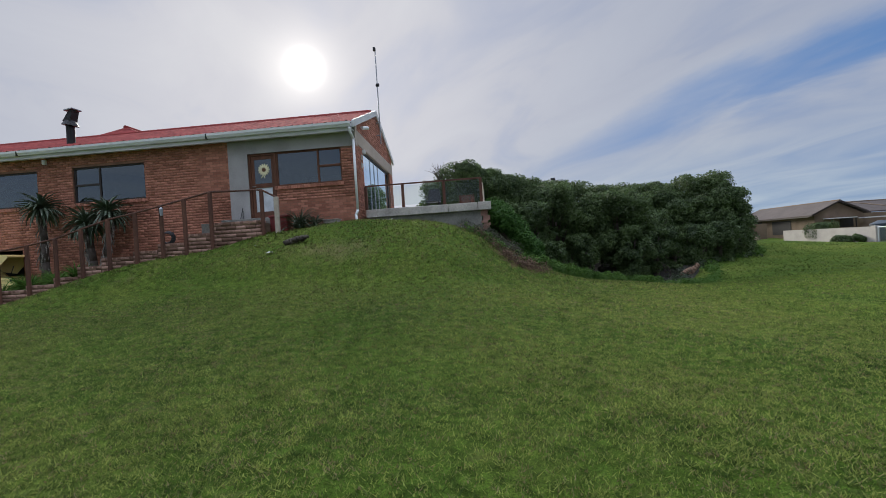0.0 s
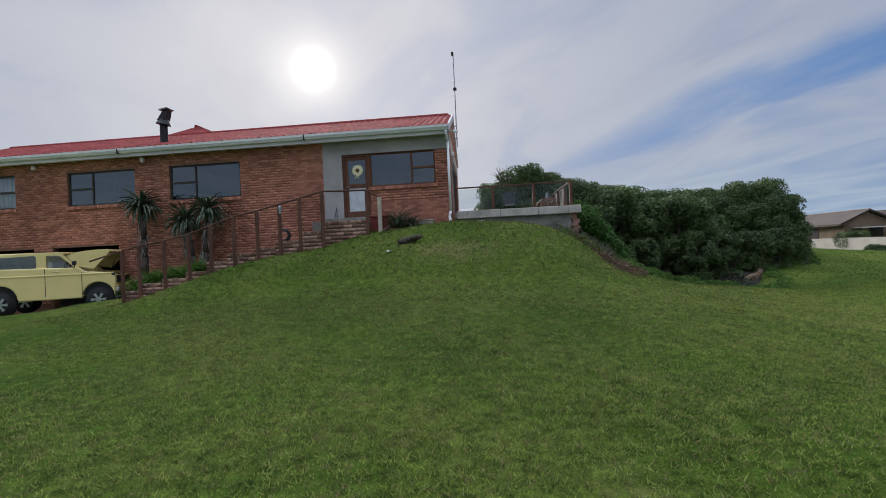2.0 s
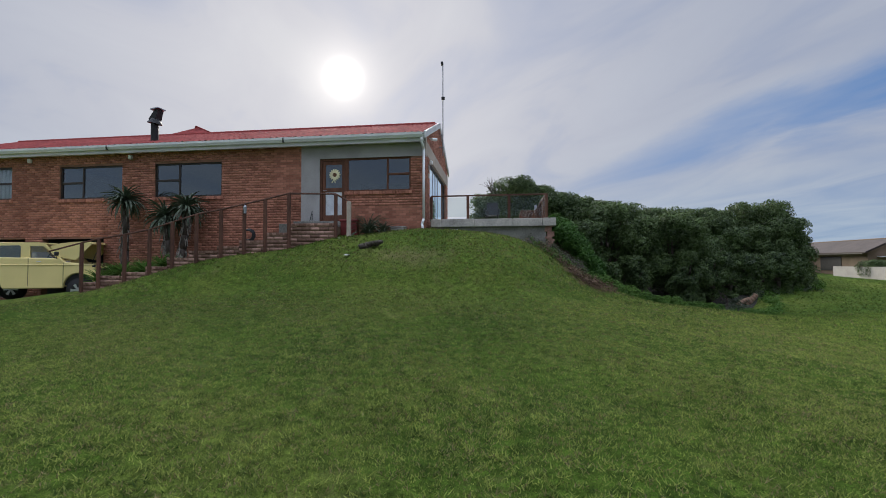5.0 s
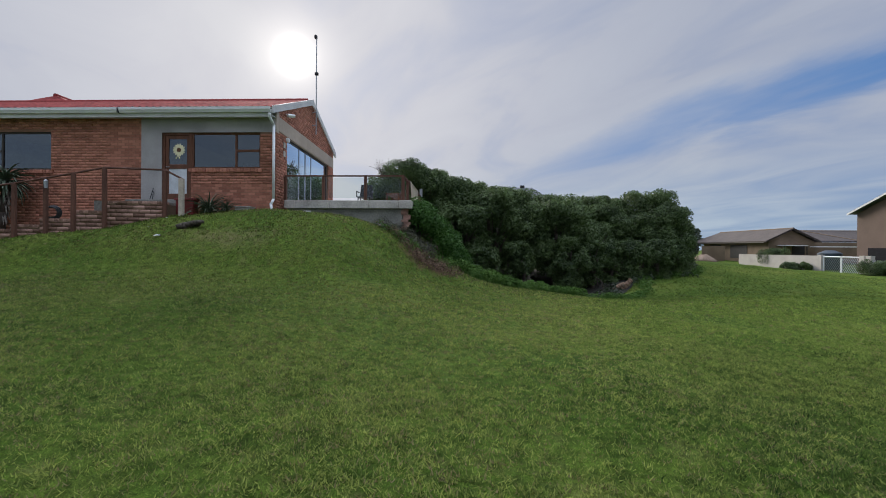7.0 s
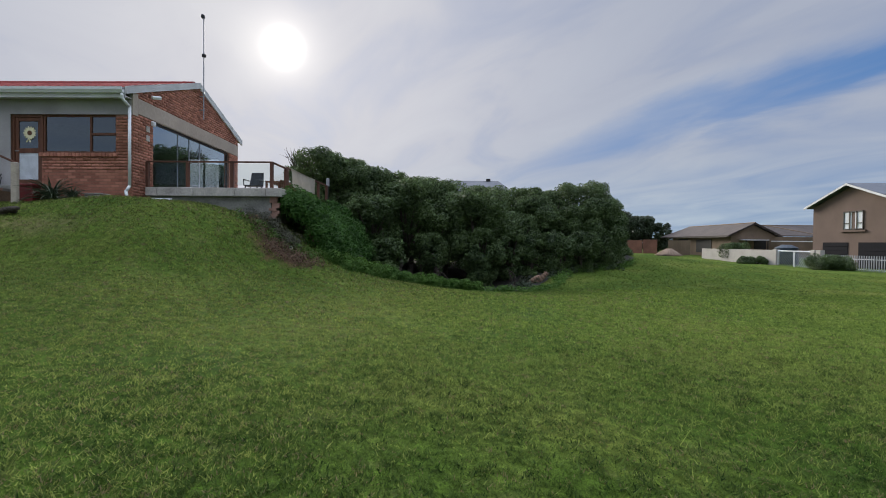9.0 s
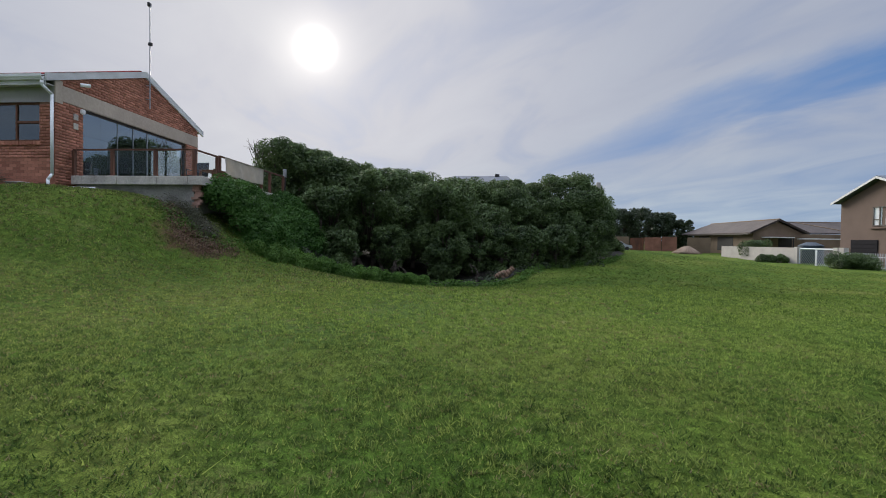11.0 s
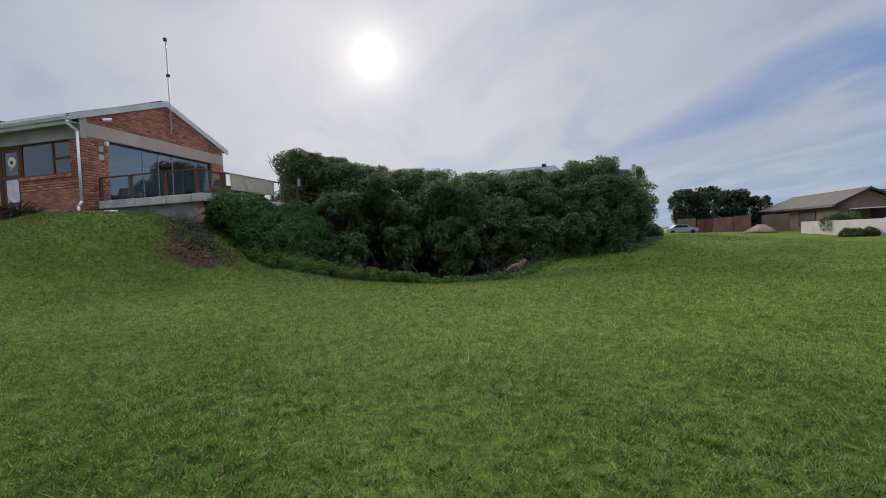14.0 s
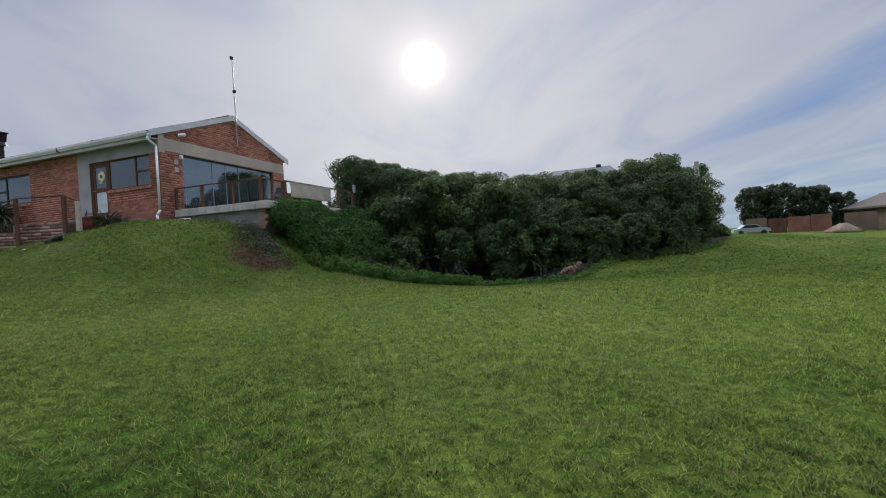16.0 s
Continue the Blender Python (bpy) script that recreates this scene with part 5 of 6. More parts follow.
# two thin bent rods against the plaster
bm = bmesh.new()
rod(bm, (-7.72, WY - 0.2, 2.42), (-7.66, WY - 0.05, 2.95), 0.012)
rod(bm, (-7.6, WY - 0.2, 2.42), (-7.66, WY - 0.05, 2.85), 0.012)
tagged(part("garden_tool", bm, BLACK), "thin dark garden tool leaning on the plaster", "tool")
# things on the grass
def litter(x, y, s):
    z = gz(x, y)
    bm = bmesh.new()
    vs = [bm.verts.new((x + s * q[0], y + s * q[1], z + 0.03 + s * q[2])) for q in ((-0.6, -0.1, 0.1), (-0.1, -0.3, 0.05), (0.5, -0.2, 0.3), (0.3, 0.3, 0.12), (-0.3, 0.4, 0.35))]
    bm.faces.new((vs[0], vs[1], vs[4])), bm.faces.new((vs[1], vs[3], vs[4])), bm.faces.new((vs[1], vs[2], vs[3]))
    bmesh.ops.solidify(bm, geom=bm.faces[:], thickness=0.006)
    tagged(part("paper_scrap", bm, WHITE), "crumpled white paper scrap on the grass", "litter", "paper scraps on the mound")
litter(-5.2, 10.55, 0.16)
litter(-5.95, 11.3, 0.06)
litter(-6.0, 12.1, 0.07)
bm = bmesh.new()
z = gz(-4.78, 11.15)
for k in range(7):
    a = rng.uniform(-0.3, 0.3)
    limb(bm, (-5.05 + 0.03 * k, 11.05 + 0.02 * k, z + 0.0), (-4.6 + 0.03 * k, 11.15 + a * 0.3, z + 0.06 + 0.014 * k), 0.075, 0.04, (0, 0, 0.06), 4)
tagged(part("driftwood", bm, BARK, smooth=True), "dark weathered piece of driftwood on the mound", "driftwood")
for k in range(9):
    x, y = rng.uniform(0.14, 0.24), rng.uniform(14.42, 14.5)
    b = part("loose_brick", bx(bmesh.new(), x - 0.11, y - 0.05, 1.72 + 0.08 * k, x + 0.11, y + 0.05, 1.798 + 0.08 * k, 0.005), BRICK_DARK)
    tagged(b, "old loose brick stacked at the terrace corner", "brick", "bricks stacked at the terrace corner")
for x, y, s in ((0.75, 14.0, 0.12), (-0.6, 14.2, 0.07), (1.0, 13.6, 0.08)):
    bm = bmesh.new()
    bmesh.ops.create_icosphere(bm, subdivisions=2, radius=s, matrix=Matrix.Translation((x, y, gz(x, y) + s * 0.5)))
    for v in bm.verts:
        v.co += Vector(rng.uniform(-0.15, 0.15, 3) * s)
    tagged(part("rock", bm, CONCRETE), "pale rough stone on the bank", "stone", "stones on the bank")

# ---- aloes and clumps ----
def blade_fan(bm, c, count, length, width, tilt, droop):
    """Pointed fleshy leaves out of one heart, arching outwards."""
    for k in range(count):
        a = k * 2.399 + rng.uniform(-0.2, 0.2)
        e = rng.uniform(*tilt)
        ln = length * rng.uniform(0.75, 1.15)
        out, side = Vector((math.cos(a), math.sin(a), 0)), Vector((-math.sin(a), math.cos(a), 0))
        rows = []
        p, ang = Vector(c), e
        for i in range(6):
            t = i / 5
            w = width * (1 - t) ** 0.7 * (0.75 + 0.6 * t) + 0.002
            n = Vector((-out.x * math.sin(ang), -out.y * math.sin(ang), math.cos(ang)))
            rows.append([bm.verts.new(p - side * w + n * w * 0.5), bm.verts.new(p - n * w * 0.25), bm.verts.new(p + side * w + n * w * 0.5)])
            p = p + (out * math.cos(ang) + Vector((0, 0, math.sin(ang)))) * ln / 5
            ang -= droop * rng.uniform(0.6, 1.3)
        for r0, r1 in zip(rows, rows[1:]):
            for j in range(2):
                bm.faces.new((r0[j], r0[j + 1], r1[j + 1], r1[j]))
    return bm


def aloe(x, y, foot, crown, heads):
    t = thing("aloe_tree", "tall aloe with a spiky grey-green rosette and hanging dead leaves", "aloe", (x, y, foot), "aloes against the house wall")
    for hx, hz in heads:
        bm = bmesh.new()
        limb(bm, (0.3 * hx, 0, -0.1), (hx, 0, hz - foot), 0.12, 0.09, (0.05, 0, 0))
        part("trunk", bm, BARK, t, smooth=True)
        bm = blade_fan(bmesh.new(), (hx, 0, hz - foot - 0.05), 120, 0.8, 0.05, (-0.7, 1.35), 0.26)
        part("rosette", bm, ALOE, t, smooth=True)
        bm = bmesh.new()
        for k in range(12):
            blade_fan(bm, (hx * (1 - 0.05 * k), 0, hz - foot - 0.15 - 0.14 * k), 14, 0.5, 0.035, (-1.45, -0.95), 0.1)
        part("dead_leaves", bm, DEADLEAF, t, "skirt of dry hanging leaves")
    return t


aloe(-14.2, 13.35, 0.5, 3.5, ((0.0, 3.4),))
aloe(-12.25, 13.3, 0.8, 3.1, ((-0.4, 2.8), (0.45, 3.1)))
for x, y, n_l, ln in ((-13.3, 12.95, 110, 0.5), (-12.9, 13.1, 110, 0.52), (-13.7, 13.0, 90, 0.5), (-12.5, 12.95, 110, 0.5), (-12.1, 13.05, 110, 0.5), (-11.7, 13.0, 90, 0.42), (-14.15, 12.95, 80, 0.5)):
    z = next(q for a, b, q in STEPS if a <= x <= b) - 0.05
    t = thing("grass_clump", "green strap-leaved clump in the planter", "plant", slide_on_ray((x, y, z - 0.02)), "clumps in the planter")
    part("leaf_tuft", blade_fan(bmesh.new(), (0, 0, 0), n_l, ln, 0.018, (0.4, 1.5), 0.25), WEED, t)
for x, y, n_l, ln in ((-5.45, 13.15, 130, 0.85), (-5.0, 13.3, 60, 0.55)):
    t = thing("strap_leaf_plant", "dark strap-leaved clump growing beside the house wall", "plant", (x, y, gz(x, y)))
    part("leaf_tuft", blade_fan(bmesh.new(), (0, 0, 0), n_l, ln, 0.02, (0.3, 1.5), 0.3), ALOE, t)

# ---- pickup ----
YEL = mat("cream_yellow_paint", (0.76, 0.62, 0.26), 0.35, vary=0.06, scale=1.5, bump=0.0, spec=0.5)
RUBBER = mat("tyre_rubber", (0.018, 0.018, 0.018), 0.85)
CHROME = mat("dull_chrome", (0.5, 0.5, 0.5), 0.3, 0.9, vary=0.1)
DARKGLASS = glass("dark_car_glass", (0.12, 0.14, 0.16), 0.05, 1.1)
CABGLASS = glass("clear_car_glass", (0.75, 0.8, 0.8), 0.03, 1.0)
truck = thing("pickup_truck", "pale yellow old pickup truck with its bonnet raised and a canopy", "truck", (-17.46, 12.9, -0.04))
truck.rotation_euler.z = radians(20)
X0, YN, YF = -17.4, -0.75, 0.75


def tx(x):
    return 0.87 * (x - X0)


def arch(cx, r, z0, n_s=10):
    return [(tx(cx) + r * math.cos(a), z0 + r * math.sin(a)) for a in [math.pi * k / n_s for k in range(n_s + 1)]]


RW, FW, WR = -18.33, -15.24, 0.40
AXLE = 0.33
side = [(tx(-20.0), 0.62), (tx(-20.05), 1.0), (tx(-20.03), 1.42), (tx(-19.95), 1.47), (tx(-15.85), 1.40), (tx(-15.72), 1.27), (tx(-14.8), 1.19), (tx(-14.69), 1.13), (tx(-14.66), 0.98), (tx(-14.68), 0.62)]
side += [(tx(FW) + 0.45, 0.45), *arch(FW, 0.45, 0.45)[1:-1], (tx(FW) - 0.45, 0.45), (tx(FW) - 0.49, 0.40), (tx(RW) + 0.52, 0.40)]
side += [(tx(RW) + 0.47, 0.45), *arch(RW, 0.47, 0.45)[1:-1], (tx(RW) - 0.47, 0.45), (tx(RW) - 0.55, 0.5)]
for yy, tk, nm in ((YN, 0.12, "body_side"), (YF - 0.12, 0.12, "body_side")):
    bm = poly(bmesh.new(), [(p[0], yy, p[1]) for p in side], (0, tk, 0))
    bm.normal_update()
    outer = [e for f in bm.faces if abs(f.normal.y) > 0.9 and (f.calc_center_median().y < YN + 0.01 or f.calc_center_median().y > YF - 0.01) for e in f.edges]
    bmesh.ops.bevel(bm, geom=outer, offset=0.035, segments=3, affect="EDGES", profile=0.5)
    part(nm, bm, YEL, truck, smooth=False)
for nm, q in (("tailgate", (-20.03, 0.7, -19.95, 1.46)), ("load_bed", (-19.94, 0.72, -17.42, 0.8)), ("cab_floor", (-17.4, 0.45, -15.75, 1.2)), ("nose_panel", (-14.78, 0.62, -14.66, 1.12))):
    part(nm, bx(bmesh.new(), tx(q[0]), YN + 0.121, q[1], tx(q[2]), YF - 0.121, q[3]), YEL, truck)
for wx in (RW, FW):
    part("wheel_well", bx(bmesh.new(), tx(wx) - 0.44, YN + 0.1, 0.5, tx(wx) + 0.44, YF - 0.1, 0.94), BLACK, truck)
# black block puts the shade of the open engine bay into colour
bm = bmesh.new()
bx(bm, tx(-15.7), YN + 0.121, 0.5, tx(-14.8), YF - 0.121, 0.98)
bx(bm, tx(-15.5), -0.35, 0.98, tx(-14.9), 0.35, 1.12, 0.03)
part("engine", bm, BLACK, truck, "black block giving the open engine bay its shade")
# body crease and trim
bm = bmesh.new()
bx(bm, tx(-19.94), YN - 0.018, 1.16, tx(-14.71), YN + 0.005, 1.20, 0.008)
bx(bm, tx(-19.94), YN - 0.025, 1.40, tx(-18.95), YN + 0.005, 1.46, 0.01)
part("body_crease", bm, YEL, truck)
# cab and canopy shell
cab = [(tx(-18.80), 1.43), (tx(-18.62), 1.74), (tx(-18.52), 1.84), (tx(-18.38), 1.89), (tx(-16.62), 1.93), (tx(-16.42), 1.88), (tx(-15.82), 1.36)]
bm = bmesh.new()
quarter = [*cab[:4], (tx(-16.9), 1.925), (tx(-16.9), 1.36)]
header = [(tx(-16.898), 1.81), (tx(-16.898), 1.925), (tx(-16.62), 1.93), (tx(-16.42), 1.88), (tx(-16.47), 1.81)]
pillar = [(tx(-16.468), 1.809), (tx(-16.42), 1.878), (tx(-15.82), 1.36), (tx(-15.95), 1.36)]
for yy in (YN + 0.07, YF - 0.12):
    for outline in (quarter, header, pillar):
        poly(bm, [(p[0], yy, p[1]) for p in outline], (0, 0.05, 0))
bx(bm, tx(-18.5), YN + 0.075, 1.84, tx(-16.5), YF - 0.075, 1.925, 0.035)
part("cab", bm, YEL, truck)
bm = bmesh.new()
bx(bm, tx(-16.95), YN + 0.16, 1.2, tx(-16.75), YF - 0.16, 1.62, 0.04)
bx(bm, tx(-16.75), YN + 0.16, 1.201, tx(-16.3), YF - 0.16, 1.32, 0.03)
part("bench_seat", bm, CANVAS, truck, "pale bench seat")
for name, pts in (("canopy_window", ((-18.70, 1.40), (-18.66, 1.47), (-18.47, 1.77), (-18.38, 1.80), (-17.26, 1.83), (-17.2, 1.79), (-17.2, 1.44), (-17.26, 1.40))), ("door_window", ((-16.86, 1.37), (-16.86, 1.80), (-16.46, 1.80), (-16.12, 1.37)))):
    bm = poly(bmesh.new(), [(tx(p[0]), YN + 0.055, p[1]) for p in pts], (0, 0.012, 0))
    pane(bm, DARKGLASS if name == "canopy_window" else CABGLASS, truck, name=name)
bm = bmesh.new()
poly(bm, ((tx(-16.35), YN + 0.13, 1.84), (tx(-16.35), YF - 0.13, 1.84), (tx(-15.82), YF - 0.13, 1.42), (tx(-15.82), YN + 0.13, 1.42)), (0.01, 0, 0.01))
pane(bm, CABGLASS, truck, (0.62, 0, 0.78), "windscreen")
for u, zt in ((-16.92, 1.40), (-15.76, 1.25)):
    part("door_gap", bx(bmesh.new(), tx(u), YN - 0.006, 0.5, tx(u) + 0.015, YN + 0.004, zt), BLACK, truck)
bm = bmesh.new()
rod(bm, (tx(-16.62), YN - 0.03, 1.29), (tx(-16.48), YN - 0.03, 1.29), 0.016)
part("door_handle", bm, CHROME, truck)
bm = bmesh.new()
bx(bm, tx(-15.98), YN - 0.16, 1.48, tx(-15.86), YN - 0.05, 1.62, 0.02)
rod(bm, (tx(-15.92), YN - 0.08, 1.5), (tx(-16.02), YN + 0.05, 1.36), 0.015)
part("wing_mirror", bm, BLACK, truck)
# raised bonnet: a lid with deep sides, hinged at the scuttle
lid = ((-16.25, 1.78), (-15.95, 1.87), (-15.6, 1.92), (-15.2, 1.945), (-14.95, 1.94), (-14.86, 1.88), (-15.40, 1.34), (-15.95, 1.44))
bm = bmesh.new()
poly(bm, [(tx(p[0]), YN + 0.1, p[1]) for p in lid], (0, 0.025, 0))
poly(bm, [(tx(p[0]), YF - 0.125, p[1]) for p in lid], (0, 0.025, 0))
for p, q in zip(lid[:5], lid[1:6]):
    poly(bm, ((tx(p[0]), YN + 0.1, p[1]), (tx(q[0]), YN + 0.1, q[1]), (tx(q[0]), YF - 0.1, q[1]), (tx(p[0]), YF - 0.1, p[1])), (0, 0, 0.025))
part("bonnet", bm, YEL, truck, "raised bonnet lid")
bm = bmesh.new()
rod(bm, (tx(-14.9), YN + 0.2, 1.2), (tx(-14.75), YN + 0.2, 1.6), 0.012)
part("bonnet_stay", bm, BLACK, truck)
bm = bmesh.new()
bx(bm, tx(-14.68), YN + 0.1, 0.85, tx(-14.62), YF - 0.1, 1.08, 0.01)
part("grille", bm, BLACK, truck)
bm = bmesh.new()
bx(bm, tx(-14.66), YN - 0.03, 0.55, tx(-14.54), YF + 0.03, 0.7, 0.02)
part("front_bumper", bm, CHROME, truck)
bm = bmesh.new()
bx(bm, tx(-14.78), YN - 0.012, 1.10, tx(-14.66), YN + 0.01, 1.17, 0.005)
part("side_lamp", bm, BLACK, truck)
bm = bmesh.new()
bx(bm, tx(-20.06), YN - 0.006, 0.85, tx(-19.99), YN + 0.1, 1.25, 0.01)
part("tail_lamp", bm, mat("red_lamp_glass", (0.12, 0.008, 0.008), 0.3), truck)
for wx in (RW, FW):
    for wy in (YN + 0.02, YF - 0.24):
        bm = bmesh.new()
        rod(bm, (tx(wx), wy, AXLE), (tx(wx), wy + 0.22, AXLE), WR, n_side=28)
        bmesh.ops.bevel(bm, geom=[e for e in bm.edges if abs((e.verts[0].co - e.verts[1].co).y) < 0.01], offset=0.05, segments=3, affect="EDGES")
        w = part("wheel", bm, RUBBER, truck, "black tyre", True)
        bm = bmesh.new()
        rod(bm, (tx(wx), wy - 0.012, AXLE), (tx(wx), wy + 0.02, AXLE), 0.23, n_side=24)
        part("rim_well", bm, BLACK, w)
        bm = bmesh.new()
        for k in range(6):
            a = k * math.tau / 6
            poly(bm, [(tx(wx) + math.cos(a + d) * r, wy - 0.03, AXLE + math.sin(a + d) * r) for r, d in ((0.05, -0.5), (0.22, -0.2), (0.22, 0.2), (0.05, 0.5))], (0, 0.015, 0))
        rod(bm, (tx(wx), wy - 0.05, AXLE), (tx(wx), wy - 0.01, AXLE), 0.06, n_side=14)
        part("rim", bm, CHROME, w, "six-spoke silver rim")
bm = bmesh.new()
for k in range(18):
    a, b = k * math.tau / 18, (k + 1) * math.tau / 18
    rod(bm, (tx(-16.42) + 0.06 * math.sin(a), -0.35 + 0.19 * math.cos(a), 1.42 + 0.17 * math.sin(a)), (tx(-16.42) + 0.06 * math.sin(b), -0.35 + 0.19 * math.cos(b), 1.42 + 0.17 * math.sin(b)), 0.014, n_side=6)
rod(bm, (tx(-16.42), -0.35, 1.42), (tx(-16.05), -0.35, 1.28), 0.02)
rod(bm, (tx(-16.42), -0.54, 1.42), (tx(-16.42), -0.16, 1.42), 0.012)
part("steering_wheel", bm, BLACK, truck)
# yellow trailer frame behind the pickup
trailer = thing("yellow_trailer", "yellow steel trailer frame standing behind the pickup", "trailer", (-21.3, 13.2, 0.0))
SAFETY = mat("safety_yellow_paint", (0.65, 0.38, 0.02), 0.5)
bm = bmesh.new()
bx(bm, -1.6, -0.75, 0.52, 0.95, 0.6, 0.68, 0.01)
part("deck", bm, SAFETY, trailer)
bm = bmesh.new()
rod(bm, (-0.5, -0.72, 0.3), (-0.5, -0.5, 0.3), 0.3, n_side=22)
part("wheel", bm, RUBBER, trailer)
bm = bmesh.new()
bx(bm, 0.95, -0.1, 0.3, 1.2, 0.1, 0.62)
part("hitch", bm, BLACK, trailer)
part("prop_stand", bx(bmesh.new(), 0.7, -0.7, 0.0, 0.78, -0.62, 0.52), BLACK, trailer)

# ---- weeds, twigs, stump ----
def low_growth(name, label, path, width, count, size, hgt, material, category="weeds"):
    cs, rs = [], []
    for k in range(len(path) * 22):
        i = rng.integers(0, len(path) - 1)
        t = rng.random()
        x = path[i][0] + (path[i + 1][0] - path[i][0]) * t + rng.uniform(-width, width)
        y = path[i][1] + (path[i + 1][1] - path[i][1]) * t + rng.uniform(-width, width)
        cs.append((x, y, gz(x, y) + rng.uniform(0.0, hgt))), rs.append(rng.uniform(0.12, 0.26))
    v, f = leaves(cs, rs, count, size, 0.6)
    ob = raw(name, v, f, material)
    return tagged(ob, label, category, kind="stuff")


low_growth("weeds", "low green weeds along the foot of the thicket", ((2.0, 15.0), (2.8, 15.9), (3.9, 16.7), (5.2, 17.3), (6.2, 17.6)), 0.55, 34000, 0.055, 0.3, WEED)
low_growth("weeds", "thin low weeds where the lawn meets the thicket", ((5.8, 17.3), (7.4, 17.5), (8.8, 18.3), (10.0, 20.4), (10.9, 22.8), (12.4, 24.5), (14.6, 25.4), (16.2, 27.9)), 0.25, 9000, 0.06, 0.05, WEED)
low_growth("weeds", "rough green weeds on the worn bank", ((-0.4, 13.6), (0.4, 13.3), (1.2, 13.6), (1.8, 14.8), (2.0, 16.2), (1.9, 17.4)), 0.3, 4000, 0.05, 0.1, WEED)
low_growth("weeds", "dark scrubby weeds along the foot of the terrace wall", ((-0.4, 14.2), (0.2, 14.0), (0.7, 13.9), (0.9, 13.7)), 0.25, 8000, 0.036, 0.26, SCRUB)
low_growth("dead_brush", "reddish-brown dead brush on the worn bank", ((-0.3, 13.9), (0.2, 13.5), (0.7, 13.1), (1.2, 13.0), (1.7, 13.5)), 0.42, 10000, 0.034, 0.02, DRY, "brush")
# darker far-tree leaves put the thicket's shade into the undergrowth colour
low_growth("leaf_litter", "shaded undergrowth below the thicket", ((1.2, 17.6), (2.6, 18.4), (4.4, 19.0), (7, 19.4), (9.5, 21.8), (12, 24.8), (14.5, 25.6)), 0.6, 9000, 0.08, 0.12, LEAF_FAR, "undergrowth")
# leaf mould, a little proud of the lawn; the thicket's shade is in its colour
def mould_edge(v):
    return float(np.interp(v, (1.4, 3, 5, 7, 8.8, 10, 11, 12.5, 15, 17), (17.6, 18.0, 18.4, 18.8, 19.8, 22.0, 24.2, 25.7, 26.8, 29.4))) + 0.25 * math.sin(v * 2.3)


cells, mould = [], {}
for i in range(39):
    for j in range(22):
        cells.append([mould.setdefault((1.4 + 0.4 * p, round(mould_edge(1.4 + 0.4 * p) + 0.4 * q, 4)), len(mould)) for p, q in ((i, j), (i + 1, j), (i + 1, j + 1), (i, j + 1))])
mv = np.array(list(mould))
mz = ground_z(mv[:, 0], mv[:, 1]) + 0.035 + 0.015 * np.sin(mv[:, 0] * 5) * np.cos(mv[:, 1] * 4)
tagged(raw("leaf_mould", np.column_stack([mv, mz]), np.array(cells), MOULD_SHADE), "leaf mould under the thicket with the thicket's shade in its colour", "soil", kind="stuff")
z = gz(9.6, 21.6)
bm = bmesh.new()
limb(bm, (9.34, 21.6, z - 0.1), (9.89, 21.65, z + 0.42), 0.16, 0.09, (0.05, 0, 0.06))
limb(bm, (9.04, 21.5, z - 0.05), (9.54, 21.6, z + 0.2), 0.1, 0.13, (0, 0, 0.05))
limb(bm, (9.74, 21.6, z + 0.25), (9.76, 21.6, z + 0.5), 0.06, 0.03, (0, 0, 0))
tagged(part("tree_stump", bm, mat("pale_dead_wood", (0.19, 0.12, 0.08), 0.95, vary=0.3), smooth=True), "pale brown dead tree stump at the thicket edge", "stump")
for x, y, ang in ((4.6, 20.2, 0.5), (8.2, 20.9, 1.9), (5.3, 20.6, 2.4)):
    bm = bmesh.new()
    z = gz(x, y)
    limb(bm, (x, y, z), (x + 0.35 * math.cos(ang), y, z + 0.85), 0.045, 0.02, (0.2, 0, 0.1))
    limb(bm, (x + 0.2 * math.cos(ang), y, z + 0.5), (x + 0.7 * math.cos(ang), y, z + 0.95), 0.025, 0.008, (0, 0, 0.1))
    tagged(part("bare_branch", bm, BARK, smooth=True), "bare grey branch rising from the undergrowth", "branch", "bare branches")

# ---- far side: car, fences, shrubs ----
def shrub(x, y, z, r, hgt, count, label, material=LEAF):
    t = thing("shrub", label, "shrub", (x, y, z))
    cs = [(rng.uniform(-0.7, 0.7) * r, rng.uniform(-0.7, 0.7) * r, rng.uniform(0.1, 0.65) * hgt) for k in range(26)]
    v, f = leaves(cs, [0.32 * hgt] * 26, count * 4, 0.085, 0.4)
    raw("foliage", v, f, material, t)
    bm = bmesh.new()
    for k in range(4):
        limb(bm, (0, 0, -0.1), (0.4 * r * math.cos(k * 1.6), 0.4 * r * math.sin(k * 1.6), 0.5 * hgt), 0.05, 0.02, (0, 0, 0), 3)
    part("stems", bm, BARK, t)


shrub(38.5, 51.3, gz(38.5, 51.3), 1.7, 1.0, 3500, "clipped low green shrub before the garden wall")
shrub(37.6, 39.8, gz(37.6, 39.8), 1.6, 1.5, 4000, "rounded green shrub beside the palisade fence")
shrub(40.6, 58.2, -0.3, 1.6, 1.9, 4000, "round dark shrub behind the garden wall")
shrub(16.6, 31.2, gz(16.6, 31.2), 0.8, 0.8, 2000, "small green shrub at the end of the thicket")
car = thing("parked_car", "silver saloon car parked beyond the lawn", "car", (30.0, 76.0, gz(30.0, 76.0) - 0.1))
SILVER = mat("silver_car_paint", (0.35, 0.38, 0.42), 0.3, 0.5, vary=0.05, bump=0)
